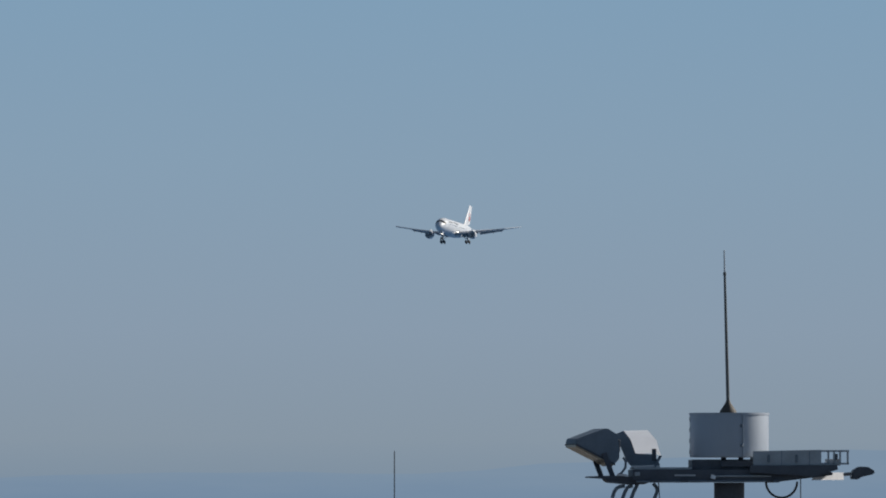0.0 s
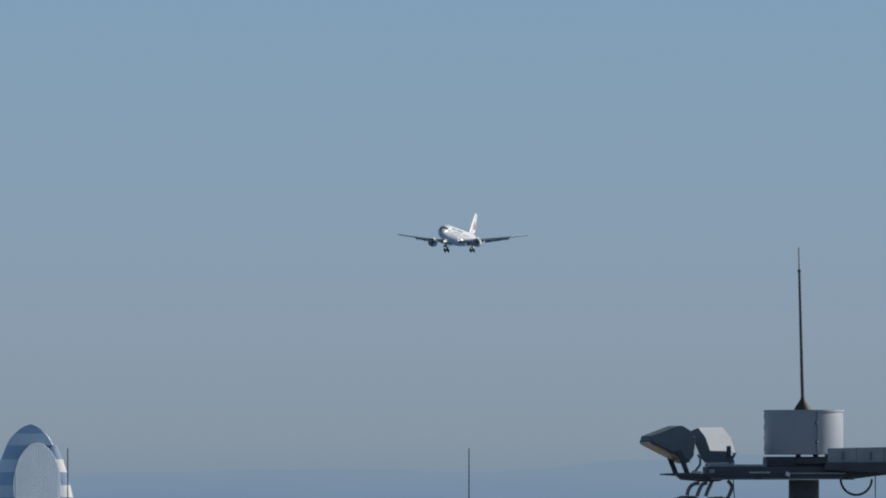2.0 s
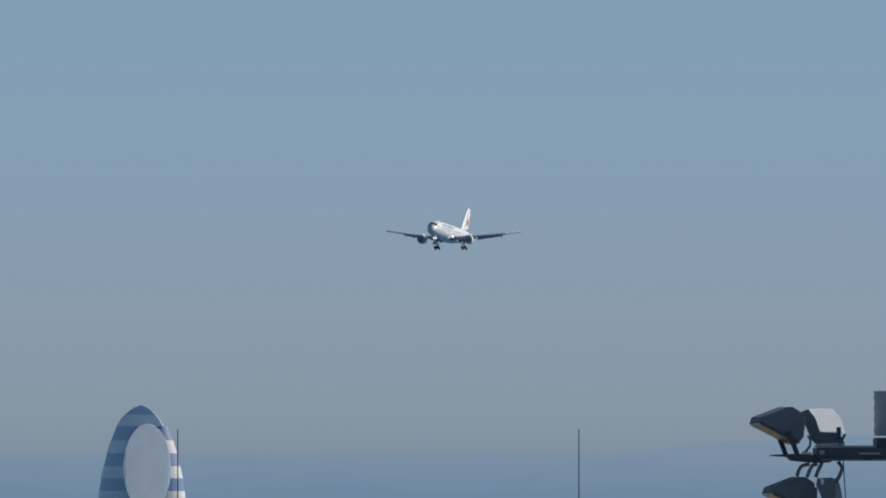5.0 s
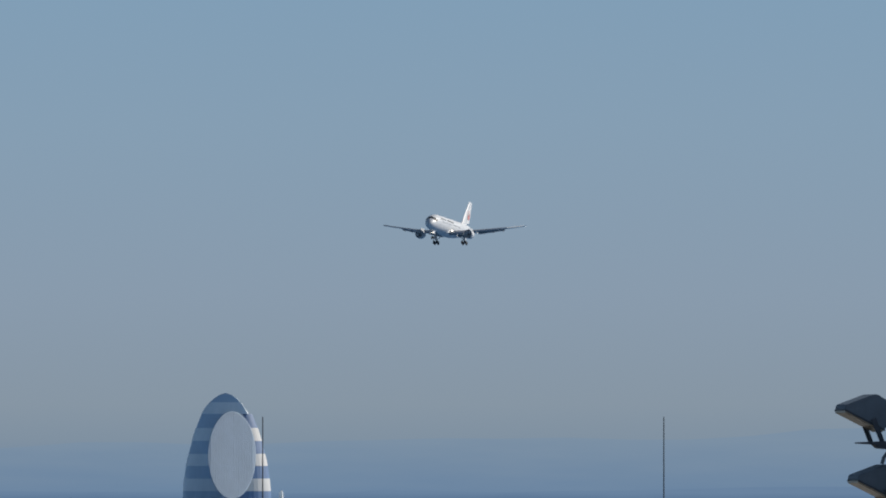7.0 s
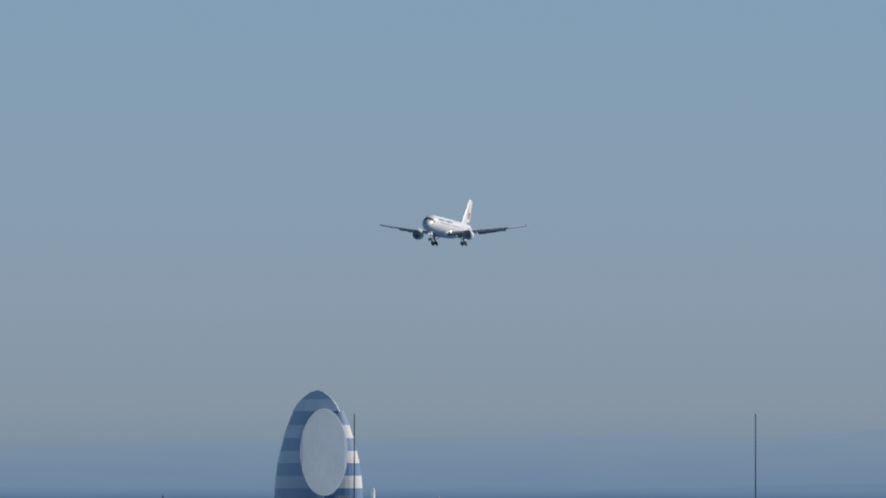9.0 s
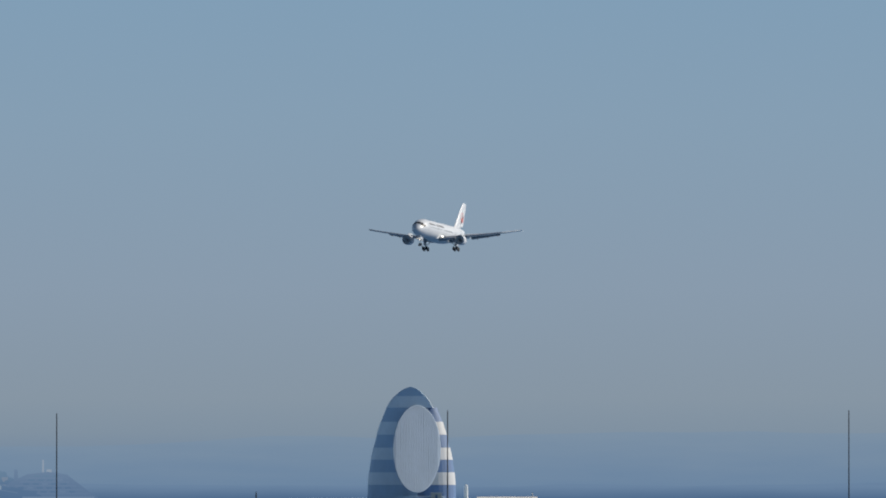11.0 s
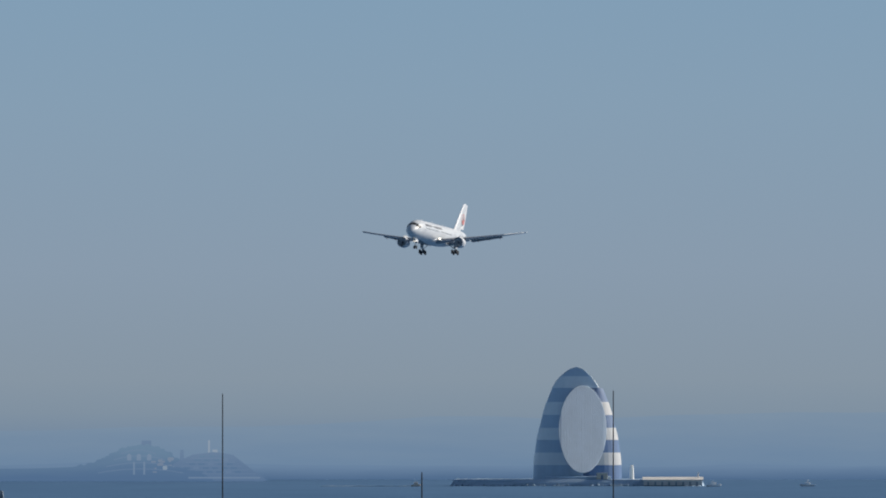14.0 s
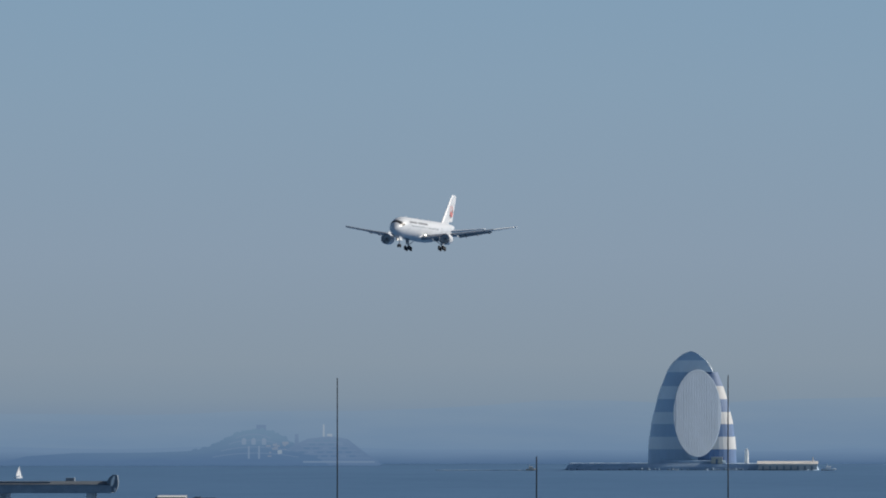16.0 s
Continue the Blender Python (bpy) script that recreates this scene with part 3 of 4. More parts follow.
            for r, a in ((1.65, a0), (1.65, a1), (inner, a1), (inner, a0)):
                quad.append((-26.3 + r * math.cos(a), s * 0.47, 6.1 + r * math.sin(a)))
            vs = [bm.verts.new(p) for p in (quad if inner else quad[:3])]
            bm.faces.new(vs)
        for v in bm.verts:   # follow the taper of the fin
            v.co.y = s * (0.47 - 0.030 * (v.co.z - 2.4) - max(0, -23.9 - v.co.x) * 0.045)
        bmesh.ops.remove_doubles(bm, verts=bm.verts, dist=0.001)
        bmesh.ops.solidify(bm, geom=bm.faces, thickness=0.02)
        part("tail_emblem", bm, M["red"], fin, "red round tail emblem")
    build_nose_gear(plane)
    part("tail_cone_vent", lathe([(-29.25, 0.22), (-29.5, 0.2), (-29.52, 0.12)], "x", 16), M["dark_metal"], plane, "dark tail cone exhaust", True).location.z = 1.74
    for x, z, h in ((14.0, 2.68, 0.45), (4.0, 2.68, 0.5), (-6.0, 2.68, 0.45)):
        part("blade_antenna", prism([(x, z), (x - 0.5, z), (x - 0.5, z + h), (x - 0.28, z + h)], -0.03, 0.03), M["white"], plane)
    return plane


# ---------------------------------------------------------------- floodlight mast


def floodlight(mast, x, y, z, turn):
    """A cast area floodlight: hooded wedge, slanted lens underneath, bracket legs."""
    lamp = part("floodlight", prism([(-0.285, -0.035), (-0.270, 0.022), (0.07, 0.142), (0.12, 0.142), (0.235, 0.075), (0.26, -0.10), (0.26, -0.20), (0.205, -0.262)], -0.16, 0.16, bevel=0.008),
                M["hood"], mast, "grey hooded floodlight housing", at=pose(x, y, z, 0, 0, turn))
    part("lens", prism([(-0.275, -0.045), (0.190, -0.266), (0.180, -0.290), (-0.285, -0.070)], -0.150, 0.150), M["lens"], lamp, "amber tinted lamp glass")
    for d in (-0.168, 0.160):
        part("rim", prism([(-0.280, -0.03), (0.205, -0.262), (0.200, -0.282), (-0.286, -0.050)], d, d + 0.008), M["dark_steel"], lamp)
    for d in (-0.178, 0.166):
        part("bracket", prism([(0.03, -0.15), (0.09, -0.13), (0.20, -0.41), (0.14, -0.41)], d, d + 0.012), M["dark_steel"], lamp, "dark steel bracket")
    part("wiring_box", box(0.25, 0.30, -0.09, 0.09, -0.13, 0.02, 0.008), M["dark_steel"], lamp)
    return lamp


def rear_lamp(mast, x, y, z, turned=False):
    """A floodlight that faces away: sloping back plate coloured as sunlit, flank as shaded; turned squeezes one to fit
    the camera's view.
    """
    outline = [(-0.16, 0.20), (-0.10, 0.265), (0.175, 0.270), (0.250, 0.16), (0.275, -0.02), (0.19, 0.01), (0.0, 0.0), (-0.06, 0.02)]
    side = [(-0.253, 0.228), (-0.156, 0.267), (-0.075, 0.163), (-0.026, 0.001), (0.202, -0.006), (0.267, -0.129), (-0.075, -0.137), (-0.123, -0.080), (-0.205, 0.115)]
    if turned:
        outline = [(-0.03 + (px + 0.16) * 0.22, pz) for px, pz in outline]
        side = [(-0.250, 0.200), (-0.235, 0.275), (-0.060, 0.285), (-0.035, 0.200), (-0.020, -0.100), (-0.120, -0.130), (-0.205, 0.100)]
    lean = lambda d: [(px, -0.25 + pz * 2.2 + d, pz + d * 0.05) for px, pz in outline]
    lamp = part("rear_floodlight", loft([lean(0.0), lean(0.16)]), M["hood_lit"], mast, "floodlight back with sunlight put into its pale colour", at=pose(x, y, z))
    part("flank", prism(side, -0.32, -0.27, bevel=0.006), M["hood"], lamp, "flank with shade put into its dark colour")
    if turned:
        part("foot", box(-0.16, -0.10, -0.33, 0.2, -0.16, -0.125, 0.004), M["dark_steel"], lamp)
        return lamp
    part("clip", box(0.17, 0.22, -0.33, -0.29, -0.08, 0.06, 0.005), M["dark_steel"], lamp)
    part("foot_rail", prism([(-0.07, -0.139), (0.262, -0.131), (0.262, -0.152), (-0.07, -0.160)], -0.34, -0.28, bevel=0.004), M["plate"], lamp, "pale grey lamp rail")
    for px in (-0.05, 0.18):
        part("foot", box(px, px + 0.045, -0.33, 0.2, -0.172, -0.152, 0.004), M["dark_steel"], lamp)
    return lamp


def build_mast():
    mast = thing("floodlight_mast", "tall apron floodlight mast with lamp platform, grey drum and lightning rod", "light mast", (8.47, 110.0, 4.0))
    top = 23.0 - 4.0
    part("pole", lathe([(0, 0.30), (0.05, 0.30), (0.06, 0.26), (9, 0.215), (top + 0.14, 0.175)], "z", 32), M["dark_steel"], mast, "dark steel pole", True)
    part("base_flange", lathe([(0, 0.46), (0.05, 0.46), (0.05, 0.30)], "z", 24), M["galv"], mast)
    # platform
    plat = part("platform", prism([(-1.14, top + 0.165), (-1.14, top + 0.29), (1.00, top + 0.29), (1.16, top + 0.255), (1.16, top + 0.225), (0.55, top + 0.15), (-0.4, top + 0.14)], -0.42, 0.42, bevel=0.006),
                M["dark_steel"], mast, "dark steel lamp platform")
    part("walkway_plate", prism([(-1.64, top + 0.195), (-1.14, top + 0.165), (-1.14, top + 0.205), (-1.36, top + 0.222), (-1.64, top + 0.21)], -0.36, 0.36), M["dark_steel"], plat)
    part("top_plate", box(-1.10, -0.46, -0.40, 0.40, top + 0.291, top + 0.315), M["galv"], plat, "galvanised edge plate")
    for x in (-0.9, -0.55, 0.5):
        part("cross_beam", box(x - 0.035, x + 0.035, -0.60, 0.60, top + 0.14, top + 0.17, 0.005), M["dark_steel"], plat)
    part("winch_collar", box(-0.45, 0.42, -0.32, 0.32, top + 0.285, top + 0.405, 0.012), M["dark_steel"], mast, "dark winch collar")
    part("collar_step", box(-0.12, 0.34, -0.36, 0.36, top + 0.316, top + 0.39, 0.01), M["dark_steel"], mast)
    # drum with a flat service hatch and bolts
    z0 = top + 0.43
    drum = part("drum", lathe([(z0, 0.448), (z0 + 0.010, 0.4545), (z0 + 0.014, 0.455), (z0 + 0.483, 0.455), (z0 + 0.487, 0.4545), (z0 + 0.50, 0.445), (z0 + 0.505, 0.10)], "z", 56), M["drum"], mast, "light grey painted sheet metal drum", True)
    part("drum_rim", lathe([(z0 + 0.487, 0.462), (z0 + 0.512, 0.462), (z0 + 0.512, 0.43)], "z", 56, False), M["drum"], drum, "", True)
    part("seam", box(0.121, 0.127, -0.4555, -0.432, z0 + 0.01, z0 + 0.49), M["drum"], drum)
    for x, z in ((0.11, 0.36), (0.115, 0.14)):
        part("bolt", lathe([(-0.02, 0.012), (0.002, 0.020), (0.03, 0.020)], "y", 8), M["hood"], drum, "", False, pose(x, -0.452, z0 + z))
    for k in range(4):
        part("hinge", box(-0.459, -0.446, -0.05, 0.05, z0 + 0.04 + k * 0.125, z0 + 0.09 + k * 0.125, 0.004), M["galv"], drum)
    for x in (-0.08, 0.12):
        part("strut", tube((x, -0.2, top + 0.40), (x, -0.2, z0 + 0.01), 0.03, 0.03, 8), M["dark_steel"], mast)
    # cone and lightning rod
    zc = z0 + 0.512
    part("rod_cone", lathe([(zc - 0.01, 0.100), (zc + 0.02, 0.096), (zc + 0.12, 0.030), (zc + 0.15, 0.022)], "z", 14), M["bronze"], mast, "bronze cone foot", True, pose(-0.012, 0, 0))
    rod = part("lightning_rod", tube((-0.013, 0, zc + 0.12), (-0.05, 0, zc + 1.60), 0.021, 0.014, 12), M["rod"], mast, "dark slim lightning rod")
    part("rod_joint", tube((-0.0495, 0, zc + 1.585), (-0.0503, 0, zc + 1.62), 0.020, 0.020, 10), M["rod"], rod)
    part("rod_tip", tube((-0.050, 0, zc + 1.60), (-0.0565, 0, zc + 1.875), 0.0095, 0.007, 10), M["galv"], rod, "grey thin rod tip")
    # cable tray on the sunny side
    tray = part("cable_tray", prism([(0.235, top + 0.33), (0.235, top + 0.50), (1.02, top + 0.515), (1.02, top + 0.345)], -0.52, -0.50), M["galv"], mast, "grey galvanised cable tray")
    part("tray_side", prism([(0.235, top + 0.33), (0.235, top + 0.50), (1.03, top + 0.512), (1.03, top + 0.342)], -0.10, -0.08), M["galv"], tray)
    part("tray_floor", box(0.235, 1.24, -0.498, -0.102, top + 0.335, top + 0.348), M["galv"], tray)
    for z in (0.345, 0.490):
        part("tray_rail", box(1.02, 1.34, -0.52, -0.50, top + z, top + z + 0.022), M["galv"], tray)
    for x in (1.09, 1.155, 1.225, 1.312):
        part("tray_rung", box(x, x + 0.022, -0.52, -0.50, top + 0.357, top + 0.49), M["galv"], tray)
    # sunlit patch at the tray end, painted as a pale block
    part("lit_patch_block", box(1.08, 1.235, -0.498, -0.30, top + 0.349, top + 0.41, 0.006), M["plate"], tray, "pale block for a sunlit patch")
    part("tray_clip", box(1.16, 1.21, -0.515, -0.499, top + 0.40, top + 0.47, 0.004), M["dark_steel"], tray)
    for x in (0.40, 0.72):
        part("tray_bolt", box(x, x + 0.028, -0.535, -0.52, top + 0.37, top + 0.46, 0.005), M["hood"], tray)
    for x in (0.56, 0.88):
        part("tray_joint", box(x, x + 0.008, -0.523, -0.52, top + 0.34, top + 0.505), M["hood"], tray)
    part("under_beam", prism([(0.20, top + 0.255), (0.20, top + 0.338), (1.20, top + 0.334), (1.21, top + 0.290), (0.95, top + 0.21)], -0.55, -0.44), M["dark_steel"], mast, "dark steel arm")
    part("angled_plate", loft([[(0.93, -0.20, top + 0.168), (0.95, -0.17, top + 0.168), (1.37, 0.53, top + 0.172), (1.35, 0.55, top + 0.172)],
                               [(1.00, -0.08, top + 0.255), (1.02, -0.05, top + 0.255), (1.37, 0.53, top + 0.258), (1.35, 0.55, top + 0.258)]]), M["plate"], mast, "pale sunlit angled plate")
    # lamps on and under the platform
    for x, y, z, turned in ((-1.57, 0.48, 0.618, False), (-1.427, -0.12, -0.187, True)):
        floodlight(mast, x, -0.05, top + z, 19)
        rear_lamp(mast, x + 0.52, y, top + z - 0.148, turned)
    # sun glint on the beam, added as a small white block
    part("beam_glint", prism([(-0.25, top + 0.19), (-0.24, top + 0.235), (-0.19, top + 0.215), (-0.20, top + 0.175)], -0.50, -0.425), M["hood_lit"], mast, "small white block painted for a sun glint")
    part("beam_lip", box(-0.18, 0.45, -0.45, -0.425, top + 0.205, top + 0.222, 0.003), M["galv"], mast)
    for way in ([(-1.365, -0.04), (-1.345, 0.03), (-1.315, 0.075), (-1.27, 0.095), (-1.22, 0.10)], [(-1.25, -0.05), (-1.22, 0.03), (-1.19, 0.085), (-1.13, 0.105)],
                [(-1.15, -0.05), (-1.12, 0.03), (-1.09, 0.09), (-1.075, 0.13)], [(-0.92, -0.12), (-0.87, -0.02), (-0.845, 0.05), (-0.86, 0.09), (-0.895, 0.13)]):
        part("hanger", bent_tube([(x, -0.25, top + z) for x, z in way], 0.021), M["hood"], mast, "dark bent hanger")
    lamp = part("end_lamp", prism([(1.40, top + 0.18), (1.42, top + 0.28), (1.50, top + 0.325), (1.60, top + 0.32), (1.68, top + 0.27), (1.66, top + 0.235), (1.52, top + 0.215), (1.49, top + 0.175)], -0.10, 0.12, bevel=0.01), M["dark_steel"], mast, "dark small end lamp")
    part("end_lamp_arm", tube((1.36, 0.3, top + 0.235), (1.45, 0.0, top + 0.245), 0.02, 0.02, 8), M["dark_steel"], lamp)
    part("under_plate", prism([(-1.46, top + 0.185), (-1.41, top + 0.140), (-1.14, top + 0.115), (-1.00, top + 0.12), (-0.93, top + 0.15)], -0.34, 0.30, bevel=0.006), M["dark_steel"], mast, "dark steel under plate")
    part("lamp_leg", prism([(-0.80, top + 0.45), (-0.765, top + 0.45), (-0.835, top + 0.315), (-0.865, top + 0.315)], 0.14, 0.155), M["hood"], mast, "slanted lamp leg")
    part("bent_bracket", bent_tube([(-1.23, -0.1, top + 0.43), (-1.20, -0.1, top + 0.38), (-1.205, -0.1, top + 0.31), (-1.25, -0.1, top + 0.25), (-1.30, -0.1, top + 0.215)], 0.014), M["hood"], mast, "bent lamp bracket")
    part("edge_strip", box(-0.66, -0.42, -0.430, -0.424, top + 0.214, top + 0.232), M["plate"], plat, "pale thin edge strip")
    part("cable_clamp", prism([(-1.33, top + 0.215), (-1.31, top + 0.245), (-1.21, top + 0.235), (-1.19, top + 0.212)], -0.41, -0.365), M["plate"], plat, "pale cable clamp")
    part("cable_clamp", box(-1.12, -1.06, -0.445, -0.422, top + 0.215, top + 0.26, 0.004), M["galv"], plat, "grey cable clamp")
    part("conduit", tube((-1.10, -0.435, top + 0.150), (0.40, -0.435, top + 0.156), 0.012, 0.012, 8), M["hood"], plat, "grey conduit")
    part("drip_wire", tube((-0.83, -0.2, top + 0.16), (-0.79, -0.2, top - 0.5), 0.006, 0.006, 6), M["rubber"], mast)
    # glint beside the lower lamp, put in as a pale tab
    part("glint_tab", prism([(-1.115, top - 0.065), (-1.066, top - 0.075), (-1.075, top - 0.13), (-1.095, top - 0.14)], -0.475, -0.455), M["hood_lit"], mast, "small pale tab painted for a glint")
    # hanging cable loop and drip wire
    loop = [(0.40 + 0.18 - 0.18 * math.cos(k * math.pi / 14), -0.3, top + 0.15 - 0.185 * math.sin(k * math.pi / 14)) for k in range(15)]
    part("cable_loop", bent_tube(loop, 0.013), M["rubber"], mast, "black hanging cable loop")
    part("drip_wire", tube((0.80, -0.3, top + 0.18), (0.80, -0.3, top - 0.5), 0.006, 0.006, 6), M["rubber"], mast)


# ---------------------------------------------------------------- lightning rods on the roof


def build_rods():
    for x, top, thick in ((-4.90, 23.514, 0.92), (-2.40, 22.53, 1.1), (0.0, 23.550, 0.92), (5.03, 23.550, 0.88)):
        y = 120.0
        rod = thing("lightning_rod", "slim dark lightning rod standing on the terminal roof" if top > 23 else "short dark lightning rod standing on the terminal roof", "lightning rod", (x, y, 21.2), group="rods on the terminal roof")
        h = top - 21.2
        part("foot", lathe([(0, 0.11), (0.03, 0.11), (0.05, 0.04), (0.20, 0.025)], "z", 16), M["galv"], rod, "galvanised foot", True)
        part("shaft", lathe([(0.05, 0.0095 * thick), (h * 0.6, 0.0085 * thick), (h - 0.03, 0.0070 * thick), (h, 0.005)], "z", 10), M["roof_rod"], rod, "", True)


# ---------------------------------------------------------------- vent tower on its islet

PROFILE = [(0.0, 19.4), (5.0, 19.25), (11.5, 18.7), (17.5, 17.85), (23.0, 16.6), (29.0, 15.1), (34.5, 13.35), (38.0, 12.0), (40.7, 10.9), (43.8, 9.1), (46.3, 7.0), (48.3, 4.7), (49.6, 2.6), (50.3, 0.3)]


def tower_radius(h):
    for (a, u), (b, v) in zip(PROFILE, PROFILE[1:]):
        if h <= b:
            return u + (v - u) * (h - a) / (b - a)
    return 0.3


def build_tower():
    tower = thing("vent_tower", "giant blue and white striped ventilation tower on a sea islet", "tower", (-16.6, 4300.0, 3.0))
    edges = [0.0, 6.3, 11.9, 17.6, 23.0, 28.8, 34.6, 40.9, 46.2, 50.3]
    n = 72
    for i, (a, b) in enumerate(zip(edges, edges[1:])):
        blue = i % 2 == 0
        off = 0.0 if blue else 0.18
        rings = []
        for k in range(6):
            h = a + (b - a) * k / 5
            r = tower_radius(h) + off * min(1, tower_radius(h))
            ring = []
            for j in range(n):   # ribbed skin: alternate columns stand out a little
                c, d = math.cos(j * math.tau / n), math.sin(j * math.tau / n)
                rib = r + (0.06 if j % 2 else 0)
                x, y = rib * c, 0.55 * rib * d
                if d < 0 and 34.6 < h <= 40.9:
                    y *= 1 - 0.34 * (h - 34.6) / 6.3
                if h > 40.95 or (h > 40.8 and not blue):     # a flat oblique crown, its right side pinched to look unlit from the camera
                    x *= 0.92 if c > 0 else 1.0
                    if d < 0:
                        y = -(3.9 - (h - 40.8) * 0.36) * min(1.0, -d * (1.15 if c < 0 else 10.0))
                ring.append((x, y, h))
            rings.append(ring)
        part("blue_band" if blue else "white_band", loft(rings), M["tower_blue" if blue else "tower_white"], tower, "blue band paled by painted haze" if blue else "white painted band")
    # the lower round tower beside it, same bands, their sunlit tone painted in
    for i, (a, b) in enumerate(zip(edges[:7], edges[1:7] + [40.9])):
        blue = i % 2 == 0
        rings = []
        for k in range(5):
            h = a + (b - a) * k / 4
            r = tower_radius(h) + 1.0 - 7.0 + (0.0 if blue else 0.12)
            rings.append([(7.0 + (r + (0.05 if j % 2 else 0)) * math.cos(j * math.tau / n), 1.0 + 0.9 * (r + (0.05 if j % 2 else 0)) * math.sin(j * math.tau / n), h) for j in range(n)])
        part("blue_band" if blue else "white_band", loft(rings), M["tower_blue_lit" if blue else "tower_white_lit"], tower, "blue band with its sunlit tone painted in" if blue else "white band with its sunlit tone painted in")
    # its head is cut off obliquely in a tall oval face with upright slats
    plane_y = lambda x, z: -16.6 + 0.39 * x + 0.57 * z
    half_w, half_h = 10.65, 19.6
    rim = lambda d, dy: [(2.9 + half_w * d * math.cos(k * math.tau / 64), plane_y(half_w * d * math.cos(k * math.tau / 64), half_h * d * math.sin(k * math.tau / 64)) + dy,
                          22.4 + half_h * d * math.sin(k * math.tau / 64)) for k in range(64)]
    body = [(x, max(y + 1.0, -2.5), z) for x, y, z in rim(0.93, 0.0)]
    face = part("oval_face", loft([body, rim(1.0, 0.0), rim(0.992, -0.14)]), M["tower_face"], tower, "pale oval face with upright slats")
    for k in range(-8, 9):
        x = k * 1.14
        reach = lambda u: half_h * 0.985 * math.sqrt(max(0, 1 - (u / (half_w * 0.99)) ** 2))
        if reach(abs(x) + 0.56) > 1:
            ends = [[(2.9 + x + dx, plane_y(x + dx, e * reach(x + dx)) + dy, 22.4 + e * reach(x + dx)) for dx, dy in ((-0.56, -0.12), (0.56, -0.12), (0.50, -0.26), (-0.50, -0.26))] for e in (-1, 1)]
            part("slat", loft(ends), M["tower_face"], face)
    part("lower_plinth", box(-14, 15.5, -29.5, -9, 0, 1.3, 0.2), M["islet"], tower, "grey blue plinth")
    house = thing("pump_house", "small cream house at the foot of the tower", "building", (-5.0, 4270.0, 3.0))
    part("walls", box(-2.4, 2.4, -2, 2, 0, 2.6, 0.05), M["plaster"], house)
    part("flat_roof", box(-2.6, 2.6, -2.2, 2.2, 2.6, 2.9, 0.05), M["quay"], house)
    part("door", box(-0.5, 0.5, -2.06, -2.0, 0, 2.0), M["dark_window"], house)
    beacon = thing("beacon", "small white round harbour beacon", "beacon", (8.3, 4290.0, 3.0))
    part("shaft", lathe([(0, 1.05), (0.4, 0.95), (5.3, 0.85), (5.4, 1.0), (5.6, 1.0)], "z", 20), M["white_post"], beacon, "", True)
    part("lantern", lathe([(5.6, 0.6), (6.2, 0.6), (6.4, 0.4), (6.5, 0.05)], "z", 14), M["white_post"], beacon)


def build_islet():
    islet = thing("islet", "low dark stone islet with a pale sunlit quay wall", "islet", (0, 4300, 0))
    bm = bmesh.new()
    n = 60
    rng = random.Random(5)
    rings = []
    for z, s in ((-1.5, 1.03), (0.2, 1.015), (1.6, 1.0), (2.7, 0.99), (2.95, 0.98)):
        ring = []
        for k in range(n):
            a = k * math.tau / n
            cx, cy = math.copysign(abs(math.cos(a)) ** 0.35, math.cos(a)), math.copysign(abs(math.sin(a)) ** 0.5, math.sin(a))
            ring.append((-16 + 56 * s * cx + rng.uniform(-0.5, 0.5), 33 * s * cy + rng.uniform(-0.5, 0.5), z + rng.uniform(-0.12, 0.12)))
        rings.append(ring)
    part("revetment", loft(rings, True, bm), M["islet"], islet, "stone revetment with haze in its blue tint")
    part("quay_wall", box(13.5, 39.6, -36.5, -30.0, 0.3, 2.595, 0.05), M["quay"], islet, "pale concrete quay wall")
    slope = loft([[(x, -36.6, 2.6), (x, -36.6, 2.9), (x, -30.0, 4.1), (x, -29.5, 4.1), (x, -29.5, 2.6)] for x in (13.0, 40.1)])
    part("quay_coping", slope, M["quay"], islet, "pale sloping quay apron")
    for k in range(8):
        part("fender", box(15.2 + k * 3.1, 15.9 + k * 3.1, -36.8, -36.5, 0.2, 1.9, 0.05), M["pier"], islet, "dark fender")
    part("quay_post", lathe([(3.85, 0.25), (6.0, 0.2), (6.1, 0.02)], "z", 10), M["quay"], islet, "", False, pose(37.8, -32, 0))
    rocks = bmesh.new()
    for k in range(160):
        x, y, r = rng.uniform(-75, 38), rng.uniform(-35.5, -33.6), rng.uniform(0.35, 0.7)
        if x > 12 and k % 3:
            continue
        made = bmesh.ops.create_icosphere(rocks, subdivisions=1, radius=r, matrix=pose(x, y, rng.uniform(-0.1, 0.5), rng.uniform(0, 90), rng.uniform(0, 90), 0))
        for v in made["verts"]:
            v.co += Vector((rng.uniform(-0.2, 0.2), rng.uniform(-0.2, 0.2), rng.uniform(-0.15, 0.15))) * r
    tagged(part("stone_heap", rocks, M["reef"], islet, "heap of blue grey armour stone"), kind="stuff")


# ---------------------------------------------------------------- artificial island with terraces


